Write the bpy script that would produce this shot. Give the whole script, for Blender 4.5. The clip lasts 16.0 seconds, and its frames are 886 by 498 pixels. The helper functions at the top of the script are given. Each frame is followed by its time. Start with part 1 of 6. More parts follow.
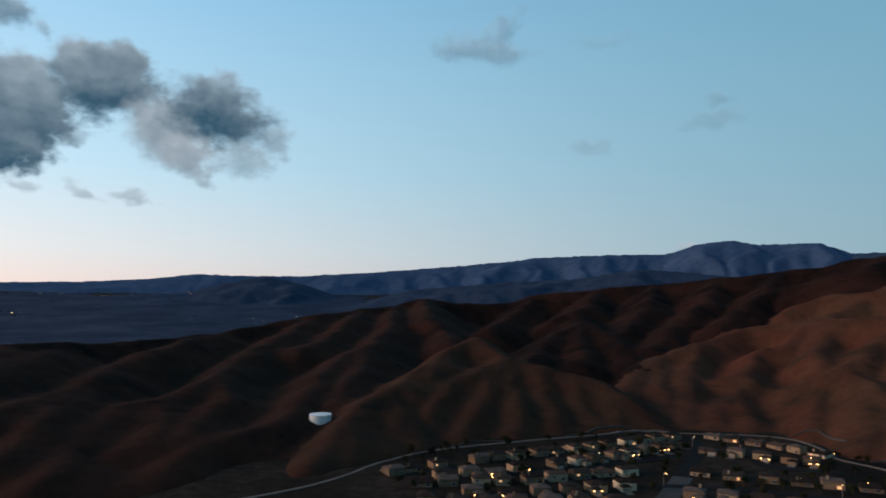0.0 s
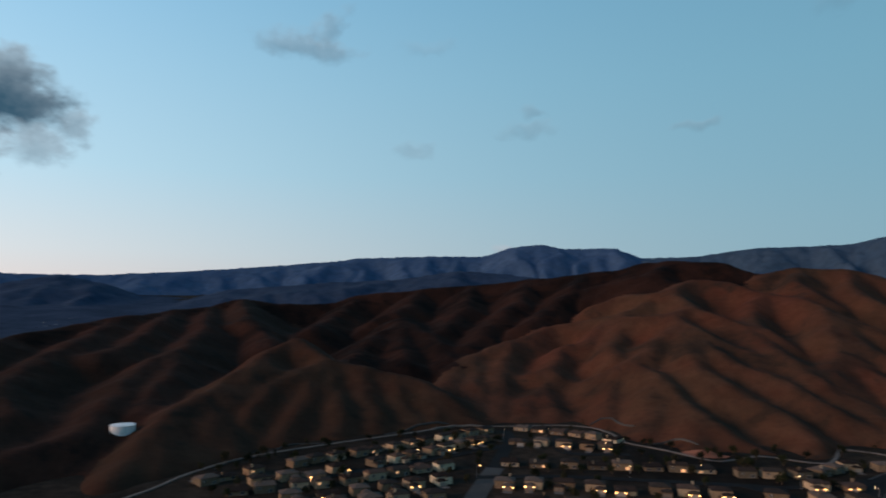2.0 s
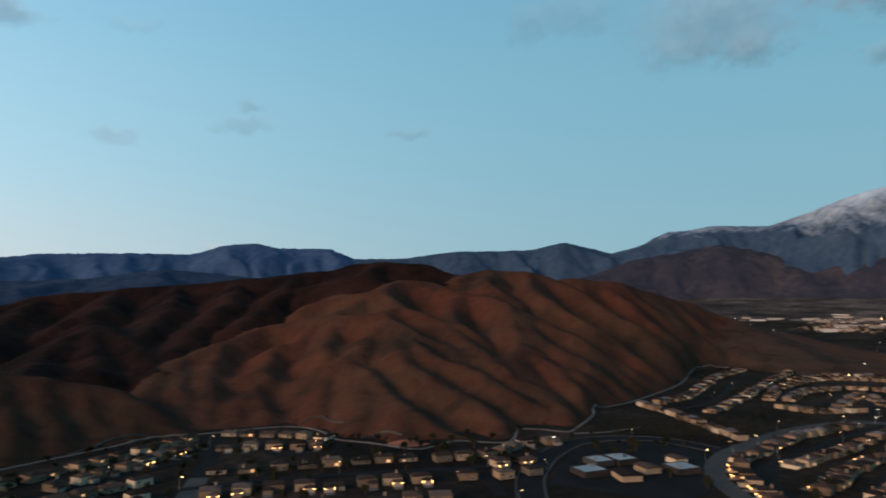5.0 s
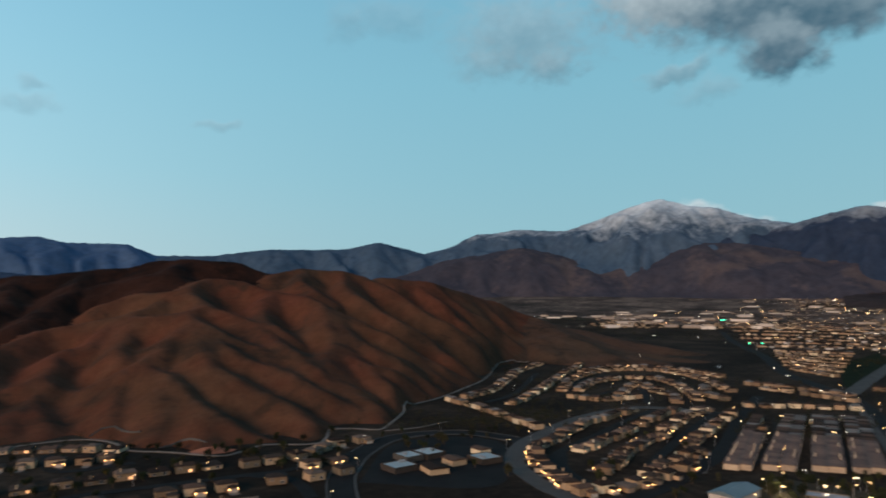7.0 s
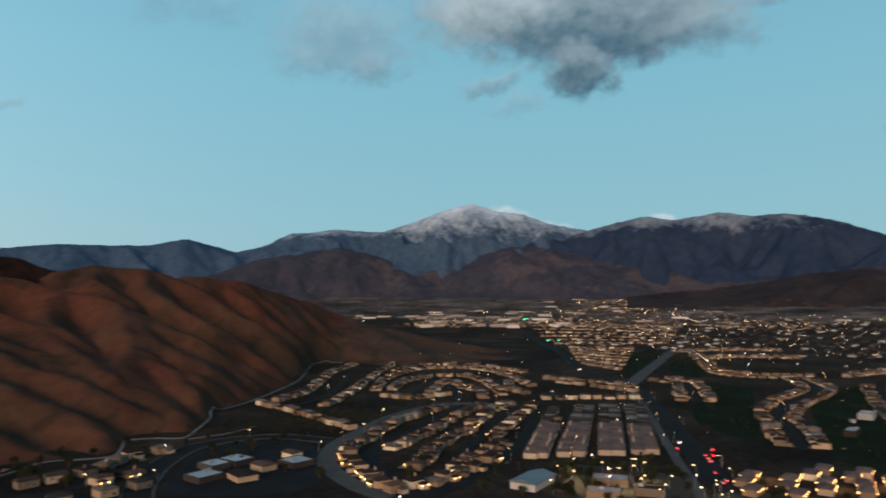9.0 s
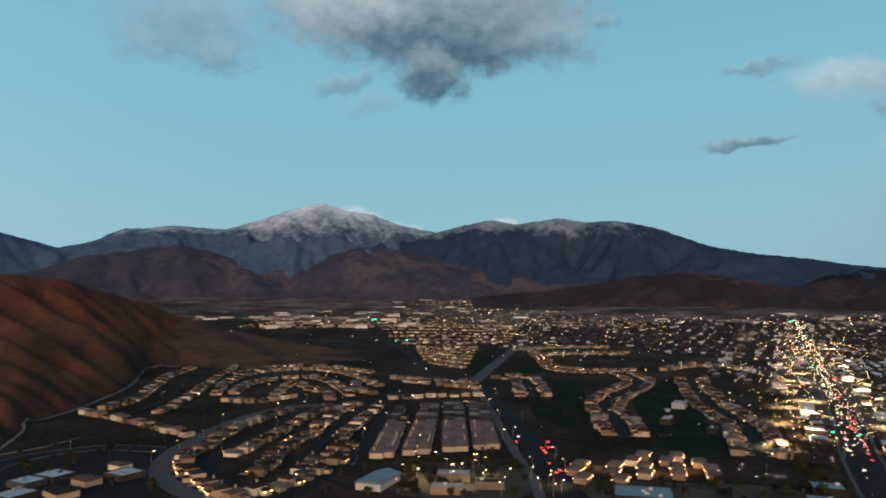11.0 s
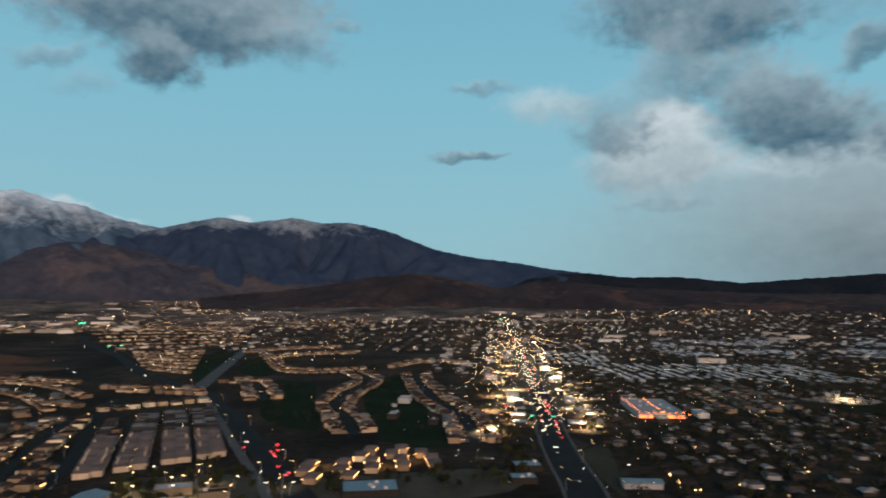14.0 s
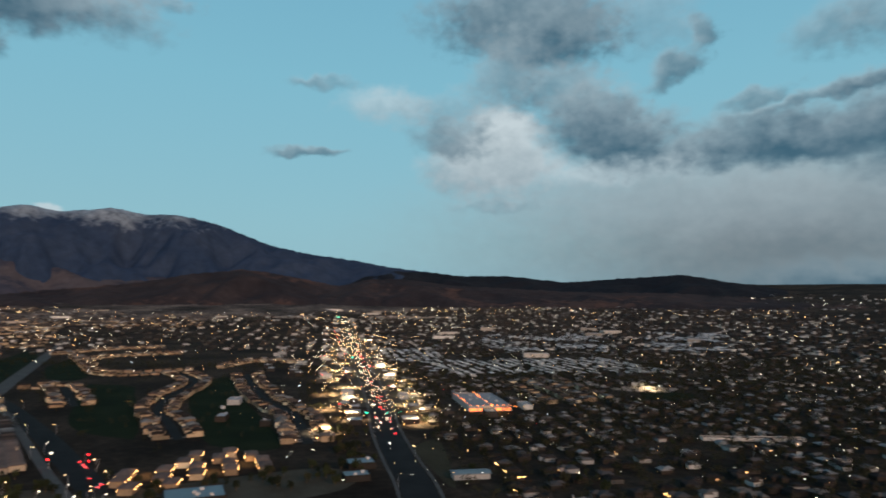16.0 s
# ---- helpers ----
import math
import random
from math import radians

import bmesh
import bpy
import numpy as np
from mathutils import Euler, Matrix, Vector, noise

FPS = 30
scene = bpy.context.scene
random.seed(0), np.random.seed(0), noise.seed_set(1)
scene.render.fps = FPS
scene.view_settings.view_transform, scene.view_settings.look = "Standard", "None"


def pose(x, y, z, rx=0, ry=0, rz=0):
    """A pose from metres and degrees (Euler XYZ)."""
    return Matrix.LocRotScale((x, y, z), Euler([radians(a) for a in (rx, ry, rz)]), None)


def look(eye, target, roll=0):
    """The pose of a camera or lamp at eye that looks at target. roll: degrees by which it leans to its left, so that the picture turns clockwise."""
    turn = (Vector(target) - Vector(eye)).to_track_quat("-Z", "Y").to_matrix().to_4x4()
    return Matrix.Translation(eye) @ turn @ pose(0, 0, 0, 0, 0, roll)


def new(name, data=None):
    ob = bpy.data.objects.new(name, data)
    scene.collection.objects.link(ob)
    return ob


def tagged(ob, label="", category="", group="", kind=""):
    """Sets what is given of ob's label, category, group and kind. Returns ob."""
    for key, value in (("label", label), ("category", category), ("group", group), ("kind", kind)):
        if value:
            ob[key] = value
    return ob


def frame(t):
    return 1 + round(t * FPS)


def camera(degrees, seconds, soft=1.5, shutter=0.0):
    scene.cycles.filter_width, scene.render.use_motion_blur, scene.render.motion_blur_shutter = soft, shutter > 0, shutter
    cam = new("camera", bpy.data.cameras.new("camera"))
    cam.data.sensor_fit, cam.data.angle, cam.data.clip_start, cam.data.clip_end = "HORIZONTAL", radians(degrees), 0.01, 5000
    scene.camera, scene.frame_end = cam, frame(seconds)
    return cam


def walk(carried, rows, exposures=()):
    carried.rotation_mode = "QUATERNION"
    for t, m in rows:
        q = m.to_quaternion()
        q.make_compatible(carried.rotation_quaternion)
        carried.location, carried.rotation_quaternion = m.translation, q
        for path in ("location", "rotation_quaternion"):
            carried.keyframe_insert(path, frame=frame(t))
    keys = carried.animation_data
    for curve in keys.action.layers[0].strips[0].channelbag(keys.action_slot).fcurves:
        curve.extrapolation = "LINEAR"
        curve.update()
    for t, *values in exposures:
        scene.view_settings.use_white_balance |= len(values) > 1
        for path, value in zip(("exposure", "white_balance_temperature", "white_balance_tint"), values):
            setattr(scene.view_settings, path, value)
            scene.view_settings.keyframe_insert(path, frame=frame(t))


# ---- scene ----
# A drone hovers over a suburban valley at dusk and turns to its right on the spot.
H = 120.0
cam = camera(65.86, 16.0, soft=1.8, shutter=0.85)
# seconds, bearing clockwise from north, pitch, roll, in degrees
ROWS = ((0.0, -0.0, 3.99, -0.18), (0.5, 2.34, 4.02, -0.18), (1.0, 6.63, 4.02, -0.21), (1.5, 11.02, 4.04, -0.16), (2.0, 14.74, 4.06,
        -0.15), (2.5, 18.54, 4.06, -0.03), (3.0, 22.41, 4.07, 0.01), (3.5, 26.39, 4.07, 0.07), (4.0, 30.32, 4.06, 0.07), (4.2, 31.95,
        4.06, 0.08), (6.3, 48.33, 3.99, 0.24), (6.5, 49.9, 3.98, 0.24), (7.0, 53.72, 3.95, 0.17), (7.5, 57.54, 3.93, 0.16), (8.0, 61.36,
        3.92, 0.11), (8.5, 65.18, 3.94, 0.08), (9.0, 69.01, 3.95, 0.03), (9.5, 72.8, 3.96, -0.02), (9.7, 74.33, 3.97, -0.04), (11.8, 85.5,
        4.01, -0.15), (12.0, 86.7, 4.02, -0.16), (12.5, 90.95, 4.04, -0.17), (13.0, 95.45, 4.04, -0.03), (13.5, 99.74, 4.04, 0.03), (14.0,
        103.56, 4.06, -0.02), (14.5, 107.11, 4.02, -0.01), (15.0, 110.52, 3.99, -0.09), (15.5, 113.86, 3.93, -0.17), (16.0, 117.13, 3.89,
        -0.24))
walk(cam, [(t, pose(0, 0, H, 90 + pitch, roll, -az)) for t, az, pitch, roll in ROWS],
     exposures=((0.0, 0.05, 6200, 15), (4.0, 0.18, 6250, 15), (7.0, 0.45, 6450, 10), (16.0, 0.42, 6400, 10)))


# ---- node helpers ----
def math_node(tree, op, a, b=None, c=None, clamp=False):
    n = tree.nodes.new("ShaderNodeMath")
    n.operation, n.use_clamp = op, clamp
    for i, v in enumerate((a, b, c)):
        if v is None:
            continue
        if isinstance(v, (int, float)):
            n.inputs[i].default_value = v
        else:
            tree.links.new(v, n.inputs[i])
    return n.outputs[0]


def mix_colour(tree, fac, a, b, blend="MIX"):
    n = tree.nodes.new("ShaderNodeMix")
    n.data_type, n.blend_type, n.clamp_factor = "RGBA", blend, True
    for i, v in ((0, fac), (6, a), (7, b)):
        if isinstance(v, (int, float)):
            n.inputs[i].default_value = v
        elif isinstance(v, tuple):
            n.inputs[i].default_value = (*v, 1) if len(v) == 3 else v
        else:
            tree.links.new(v, n.inputs[i])
    return n.outputs[2]


def ramp(tree, fac, stops):
    n = tree.nodes.new("ShaderNodeValToRGB")
    while len(n.color_ramp.elements) < len(stops):
        n.color_ramp.elements.new(0.5)
    for e, (p, c) in zip(n.color_ramp.elements, stops):
        e.position, e.color = p, (*c, 1) if isinstance(c, tuple) else (c, c, c, 1)
    tree.links.new(fac, n.inputs[0])
    return n.outputs[0]


def noise_node(tree, vector, scale, detail=4.0, rough=0.55, warp=0.0):
    n = tree.nodes.new("ShaderNodeTexNoise")
    n.inputs["Scale"].default_value, n.inputs["Detail"].default_value = scale, detail
    n.inputs["Roughness"].default_value, n.inputs["Distortion"].default_value = rough, warp
    if vector is not None:
        tree.links.new(vector, n.inputs["Vector"])
    return n.outputs["Fac"]


# ---- world: dusk sky with scattered clouds ----
SUNSET = -62.0  # bearing of the afterglow
world = bpy.data.worlds.new("dusk_sky")
scene.world = world
world.use_nodes = True
wt = world.node_tree
wt.nodes.clear()
coord = wt.nodes.new("ShaderNodeTexCoord").outputs["Generated"]
sep = wt.nodes.new("ShaderNodeSeparateXYZ")
wt.links.new(coord, sep.inputs[0])
dx, dy, dz = sep.outputs
flat = math_node(wt, "SQRT", math_node(wt, "ADD", math_node(wt, "MULTIPLY", dx, dx), math_node(wt, "MULTIPLY", dy, dy)))
el = math_node(wt, "MULTIPLY", math_node(wt, "ARCTAN2", dz, flat), 180 / math.pi)
az = math_node(wt, "MULTIPLY", math_node(wt, "ARCTAN2", dx, dy), 180 / math.pi)
height = math_node(wt, "DIVIDE", el, 50.0, clamp=True)
blue = ramp(wt, height, ((0.0, (0.21, 0.40, 0.47)), (0.12, (0.20, 0.40, 0.48)), (0.35, (0.165, 0.385, 0.485)), (0.8, (0.10, 0.285, 0.42)), (1.0, (0.07, 0.21, 0.36))))
warm = ramp(wt, height, ((0.0, (1.10, 0.86, 0.72)), (0.07, (0.95, 0.96, 0.92)), (0.2, (0.68, 0.95, 1.05)), (0.5, (0.39, 0.74, 1.0)), (1.0, (0.10, 0.27, 0.48))))
toward = math_node(wt, "ADD", math_node(wt, "MULTIPLY", dx, math.sin(radians(SUNSET))), math_node(wt, "MULTIPLY", dy, math.cos(radians(SUNSET))))
glow = math_node(wt, "POWER", math_node(wt, "MULTIPLY_ADD", toward, 0.5, 0.5, clamp=True), 2.6)
sky = mix_colour(wt, glow, blue, warm)
nishita = wt.nodes.new("ShaderNodeTexSky")
nishita.sky_type, nishita.sun_disc = "NISHITA", False
nishita.sun_elevation, nishita.sun_rotation = radians(2.0), radians(SUNSET)
nsky = mix_colour(wt, 1.0, nishita.outputs[0], (0.12, 0.12, 0.12), "MULTIPLY")
sky = mix_colour(wt, 0.12, sky, nsky)
# clouds: soft-edged masses whose outlines are bent by billows of two sizes
cloud_uv = wt.nodes.new("ShaderNodeCombineXYZ")
wt.links.new(math_node(wt, "MULTIPLY", az, 0.1), cloud_uv.inputs[0])
wt.links.new(math_node(wt, "MULTIPLY", el, 0.13), cloud_uv.inputs[1])


def billow(scale, detail, rough):
    """Two independent noises of one size, about -0.5 to 0.5."""
    n = wt.nodes.new("ShaderNodeTexNoise")
    n.inputs["Scale"].default_value, n.inputs["Detail"].default_value, n.inputs["Roughness"].default_value = scale, detail, rough
    wt.links.new(cloud_uv.outputs[0], n.inputs["Vector"])
    s = wt.nodes.new("ShaderNodeSeparateColor")
    wt.links.new(n.outputs["Color"], s.inputs[0])
    return [math_node(wt, "SUBTRACT", s.outputs[i], 0.5) for i in (0, 1)]


wide, fine = billow(3.0, 2.0, 0.5), billow(7.5, 3.5, 0.5)
streak = noise_node(wt, cloud_uv.outputs[0], 10.0, 3.0, 0.5, 0.4)
az_bent = math_node(wt, "MULTIPLY_ADD", fine[0], 1.5, math_node(wt, "MULTIPLY_ADD", wide[0], 3.4, az))
el_bent = math_node(wt, "MULTIPLY_ADD", fine[1], 1.1, math_node(wt, "MULTIPLY_ADD", wide[1], 2.2, el))
shred = math_node(wt, "MULTIPLY_ADD", math_node(wt, "SUBTRACT", streak, 0.5), 0.8, fine[0])
CLOUD_DARK, CLOUD_LIGHT = (0.040, 0.096, 0.138), (0.395, 0.480, 0.512)


CLOUD_INPUTS = ("Azimuth", "Elevation", "Shred", "Fluff", "Bearing", "Up", "UA", "UE", "VA", "VE", "Outer", "Inner", "Density", "Rag", "Tone", "Lift", "Grain")


def cloud_group():
    """Shared nodes of one cloud mass laid over the sky behind it."""
    g = bpy.data.node_groups.new("cloud_mass", "ShaderNodeTree")
    for name in ("Sky", "Dark", "Light"):
        g.interface.new_socket(name, in_out="INPUT", socket_type="NodeSocketColor")
    for name in CLOUD_INPUTS:
        g.interface.new_socket(name, in_out="INPUT", socket_type="NodeSocketFloat")
    g.interface.new_socket("Sky", in_out="OUTPUT", socket_type="NodeSocketColor")
    i = g.nodes.new("NodeGroupInput").outputs
    a_, e_ = math_node(g, "SUBTRACT", i["Azimuth"], i["Bearing"]), math_node(g, "SUBTRACT", i["Elevation"], i["Up"])
    u = math_node(g, "MULTIPLY_ADD", e_, i["UE"], math_node(g, "MULTIPLY", a_, i["UA"]))
    v = math_node(g, "MULTIPLY_ADD", a_, i["VA"], math_node(g, "MULTIPLY", e_, i["VE"]))
    d = math_node(g, "SQRT", math_node(g, "ADD", math_node(g, "MULTIPLY", u, u), math_node(g, "MULTIPLY", v, v)))
    d = math_node(g, "MULTIPLY_ADD", i["Shred"], i["Rag"], d)
    n = g.nodes.new("ShaderNodeMapRange")
    n.interpolation_type = "SMOOTHSTEP"
    n.inputs[3].default_value = 0.0
    for k, link in ((0, d), (1, i["Outer"]), (2, i["Inner"]), (4, i["Density"])):
        g.links.new(link, n.inputs[k])
    shade = math_node(g, "MULTIPLY_ADD", v, i["Lift"], math_node(g, "MULTIPLY_ADD", i["Fluff"], i["Grain"], math_node(g, "MULTIPLY_ADD", d, 0.10, i["Tone"])), clamp=True)
    result = mix_colour(g, n.outputs[0], i["Sky"], mix_colour(g, shade, i["Dark"], i["Light"]))
    g.links.new(result, g.nodes.new("NodeGroupOutput").inputs[0])
    return g


CLOUD_MASS = cloud_group()


def cloud(bearing, up, half_w, half_h, dens, tone, soft, rag, tilt, warmth, lift):
    """One mass: place and half size in degrees, density, tone from dark to sunlit, edge softness, raggedness, tilt, warmth, lighter top."""
    global sky
    c, s = math.cos(radians(tilt)), math.sin(radians(tilt))
    n = wt.nodes.new("ShaderNodeGroup")
    n.node_tree = CLOUD_MASS
    hue = (1 + warmth, 1, 1 - 0.35 * warmth)
    n.inputs["Dark"].default_value = (*(a * b for a, b in zip(CLOUD_DARK, hue)), 1)
    n.inputs["Light"].default_value = (*(a * b for a, b in zip(CLOUD_LIGHT, hue)), 1)
    values = (bearing, up, c / half_w, s / half_w, -s / half_h, c / half_h, 1.10 + 0.9 * soft, 0.85 - 0.8 * min(soft, 1.0), dens, rag, tone - 0.06, lift, 0.32 if soft < 0.8 else 0.10)
    for name, value in zip(CLOUD_INPUTS[4:], values):
        n.inputs[name].default_value = value
    for name, link in (("Sky", sky), ("Azimuth", az_bent), ("Elevation", el_bent), ("Shred", shred), ("Fluff", fine[1])):
        wt.links.new(link, n.inputs[name])
    sky = n.outputs[0]


cloud(-32.0, 12.7, 3.80, 2.94, 1.00, 0.22, 0.25, 0.60, 10, 0.00, 0.25)
cloud(-33.3, 10.0, 2.34, 1.37, 1.00, 0.12, 0.30, 0.70, 0, 0.00, 0.25)
cloud(-31.8, 15.1, 2.97, 1.74, 1.00, 0.50, 0.25, 0.50, 0, 0.00, 0.25)
cloud(-35.4, 12.4, 2.88, 4.15, 1.00, 0.20, 0.30, 0.60, 0, 0.00, 0.25)
cloud(-26.6, 15.9, 3.55, 2.35, 1.00, 0.22, 0.20, 0.50, 0, 0.00, 0.25)
cloud(-28.2, 17.3, 2.07, 1.34, 1.00, 0.52, 0.25, 0.50, 0, 0.00, 0.25)
cloud(-26.1, 17.6, 1.95, 1.20, 1.00, 0.42, 0.25, 0.50, 0, 0.00, 0.25)
cloud(-25.6, 15.2, 2.43, 1.56, 1.00, 0.12, 0.30, 0.50, 0, 0.00, 0.25)
cloud(-28.0, 11.6, 1.35, 0.57, 0.50, 0.35, 0.50, 1.00, 25, 0.00, 0.25)
cloud(-22.5, 13.0, 2.70, 2.22, 0.95, 0.66, 0.40, 0.60, 0, 0.05, 0.25)
cloud(-20.6, 11.1, 2.18, 1.40, 0.90, 0.72, 0.40, 0.80, 0, 0.07, 0.25)
cloud(-18.6, 14.2, 4.23, 2.26, 1.00, 0.16, 0.35, 0.60, -12, 0.00, 0.25)
cloud(-18.0, 16.2, 2.09, 1.12, 0.80, 0.45, 0.40, 0.80, 0, 0.00, 0.25)
cloud(-16.3, 11.1, 1.94, 1.16, 0.60, 0.60, 0.50, 1.10, 0, 0.00, 0.25)
cloud(-13.8, 12.5, 1.00, 0.99, 0.60, 0.50, 0.60, 1.20, -30, 0.00, 0.25)
cloud(-19.8, 9.4, 0.68, 0.71, 0.60, 0.60, 0.50, 1.00, 0, 0.00, 0.25)
cloud(-31.7, 7.9, 0.93, 0.40, 0.50, 0.70, 0.60, 1.00, -20, 0.05, 0.25)
cloud(-28.1, 7.8, 1.12, 0.37, 0.55, 0.70, 0.60, 1.00, -20, 0.05, 0.25)
cloud(-24.7, 7.5, 1.34, 0.43, 0.55, 0.62, 0.60, 1.00, -10, 0.05, 0.25)
cloud(-33.0, 19.7, 1.71, 0.96, 0.80, 0.35, 0.50, 0.90, 0, 0.00, 0.25)
cloud(-31.0, 18.7, 0.53, 0.53, 0.50, 0.50, 0.60, 1.10, 0, 0.00, 0.25)
cloud(2.9, 20.2, 3.47, 0.87, 0.50, 0.38, 0.60, 0.90, -6, 0.00, 0.25)
cloud(5.0, 21.7, 1.64, 0.68, 0.40, 0.42, 0.60, 1.00, 35, 0.00, 0.25)
cloud(22.0, 15.3, 0.83, 0.59, 0.28, 0.40, 0.70, 1.00, 0, 0.00, 0.25)
cloud(21.8, 13.8, 1.74, 0.51, 0.25, 0.40, 0.70, 1.00, 0, 0.00, 0.25)
cloud(13.5, 20.5, 1.83, 0.59, 0.15, 0.50, 0.70, 1.00, 0, 0.00, 0.25)
cloud(12.4, 12.2, 1.19, 0.41, 0.15, 0.50, 0.70, 1.00, 0, 0.00, 0.25)
cloud(19.9, 4.1, 0.84, 0.40, 0.75, 0.95, 0.50, 0.60, 0, 0.05, 0.25)
cloud(12.3, 12.4, 1.21, 0.44, 0.14, 0.45, 0.70, 1.00, 0, 0.00, 0.25)
cloud(35.2, 13.3, 1.24, 0.41, 0.28, 0.45, 0.60, 0.90, 0, 0.00, 0.25)
cloud(45.4, 22.1, 1.45, 1.24, 0.20, 0.35, 0.70, 1.00, 0, 0.00, 0.25)
cloud(60.7, 21.1, 5.05, 2.58, 0.50, 0.42, 0.70, 0.90, 0, 0.00, 0.25)
cloud(57.3, 19.1, 2.37, 1.31, 0.30, 0.45, 0.70, 1.00, 0, 0.00, 0.25)
cloud(63.2, 18.7, 2.17, 1.06, 0.45, 0.38, 0.60, 0.90, 0, 0.00, 0.25)
cloud(49.4, 22.6, 3.15, 1.23, 0.22, 0.40, 0.70, 1.00, 0, 0.00, 0.25)
cloud(80.7, 22.8, 12.71, 2.94, 1.00, 0.36, 0.28, 0.50, 0, 0.00, 0.12)
cloud(73.2, 22.7, 5.23, 2.02, 1.00, 0.55, 0.30, 0.50, 0, 0.03, 0.20)
cloud(82.0, 20.5, 8.18, 2.08, 1.00, 0.12, 0.35, 0.50, 0, 0.00, 0.10)
cloud(80.6, 18.2, 2.69, 1.93, 1.00, 0.20, 0.35, 0.60, 0, 0.00, 0.25)
cloud(90.4, 20.3, 3.77, 1.50, 0.65, 0.35, 0.60, 0.80, 0, 0.00, 0.25)
cloud(72.9, 17.4, 2.60, 0.62, 0.50, 0.35, 0.50, 0.90, 15, 0.00, 0.25)
cloud(75.4, 15.9, 1.87, 0.80, 0.28, 0.42, 0.70, 1.00, 0, 0.00, 0.25)
cloud(95.4, 21.9, 1.24, 0.51, 0.45, 0.38, 0.50, 0.80, 0, 0.00, 0.25)
cloud(105.9, 17.2, 1.29, 0.49, 0.35, 0.40, 0.60, 0.80, 0, 0.00, 0.25)
cloud(105.9, 11.7, 2.67, 0.46, 0.78, 0.25, 0.35, 0.40, 2, 0.00, 0.25)
cloud(107.2, 17.3, 2.43, 0.40, 0.40, 0.35, 0.60, 0.70, 0, 0.00, 0.25)
cloud(112.3, 15.6, 3.44, 1.27, 0.55, 0.88, 0.60, 0.80, -5, 0.06, 0.25)
cloud(144.9, 3.6, 18.5, 5.6, 0.95, 0.19, 1.20, 0.25, 0, 0.34, 0.10)
cloud(149.9, 7.2, 14.18, 2.60, 0.55, 0.42, 1.10, 0.30, 0, 0.12, 0.10)
cloud(135.0, 8.2, 12.09, 2.40, 0.50, 0.55, 0.90, 0.40, 0, 0.06, 0.10)
cloud(148.4, 1.3, 6.57, 1.05, 0.70, 0.14, 0.80, 0.40, 0, 0.00, 0.25)
cloud(132.8, 10.6, 7.29, 1.21, 0.75, 0.90, 0.60, 0.60, 4, 0.03, 0.25)
cloud(121.7, 7.7, 2.84, 0.52, 0.40, 0.42, 0.60, 0.80, 0, 0.00, 0.25)
cloud(117.9, 10.5, 2.48, 1.77, 0.75, 0.66, 0.50, 0.60, 0, 0.03, 0.25)
cloud(121.7, 11.7, 4.98, 3.24, 1.00, 0.82, 0.30, 0.50, 0, 0.04, 0.30)
cloud(122.1, 13.7, 2.95, 1.74, 1.00, 1.00, 0.25, 0.50, 0, 0.05, 0.30)
cloud(136.9, 11.2, 2.54, 0.96, 0.70, 0.82, 0.60, 0.80, 10, 0.03, 0.25)
cloud(117.7, 13.1, 2.78, 1.66, 0.75, 0.26, 0.45, 0.70, 0, 0.00, 0.25)
cloud(117.8, 15.4, 3.84, 1.36, 0.40, 0.40, 0.60, 0.90, 0, 0.00, 0.25)
cloud(124.1, 22.7, 7.62, 3.36, 0.95, 0.22, 0.40, 0.70, 0, 0.00, 0.25)
cloud(126.7, 20.7, 4.94, 2.14, 0.85, 0.16, 0.50, 0.70, 0, 0.00, 0.25)
cloud(122.6, 18.2, 2.87, 2.65, 0.70, 0.36, 0.50, 0.80, 35, 0.00, 0.25)
cloud(126.9, 17.2, 3.51, 1.77, 0.70, 0.34, 0.50, 0.80, 0, 0.00, 0.25)
cloud(131.2, 13.2, 5.63, 2.59, 1.00, 0.20, 0.40, 0.55, -12, 0.00, 0.25)
cloud(129.7, 15.5, 3.44, 1.68, 0.80, 0.36, 0.50, 0.70, 0, 0.00, 0.25)
cloud(134.3, 21.8, 3.54, 2.46, 0.40, 0.45, 0.60, 0.90, 0, 0.00, 0.25)
cloud(138.2, 20.3, 1.18, 1.14, 0.75, 0.26, 0.45, 0.70, 40, 0.00, 0.25)
cloud(136.2, 17.8, 2.07, 1.10, 0.80, 0.24, 0.45, 0.70, 35, 0.00, 0.25)
cloud(147.0, 11.7, 7.58, 1.61, 1.00, 0.13, 0.40, 0.50, 3, 0.00, 0.25)
cloud(140.9, 12.3, 4.82, 1.70, 0.90, 0.22, 0.50, 0.60, 12, 0.00, 0.25)
cloud(152.1, 12.1, 5.49, 3.04, 0.85, 0.20, 0.50, 0.60, 0, 0.00, 0.25)
cloud(142.1, 15.1, 2.37, 0.58, 0.70, 0.30, 0.50, 0.80, 12, 0.00, 0.25)
cloud(146.0, 14.6, 4.07, 0.52, 0.70, 0.30, 0.50, 0.80, 10, 0.00, 0.25)
cloud(149.6, 15.3, 2.75, 0.77, 0.85, 0.22, 0.45, 0.70, 14, 0.00, 0.25)
cloud(147.2, 19.4, 2.54, 1.52, 0.55, 0.30, 0.60, 1.00, 20, 0.00, 0.25)
cloud(151.1, 19.6, 3.01, 1.82, 0.60, 0.34, 0.60, 0.90, 0, 0.00, 0.25)
cloud(74.2, 6.7, 1.6, 0.55, 0.85, 0.95, 0.60, 0.50, -12, 0.05, 0.30)
cloud(78.0, 5.7, 1.6, 0.42, 0.60, 0.90, 0.60, 0.50, -14, 0.04, 0.30)
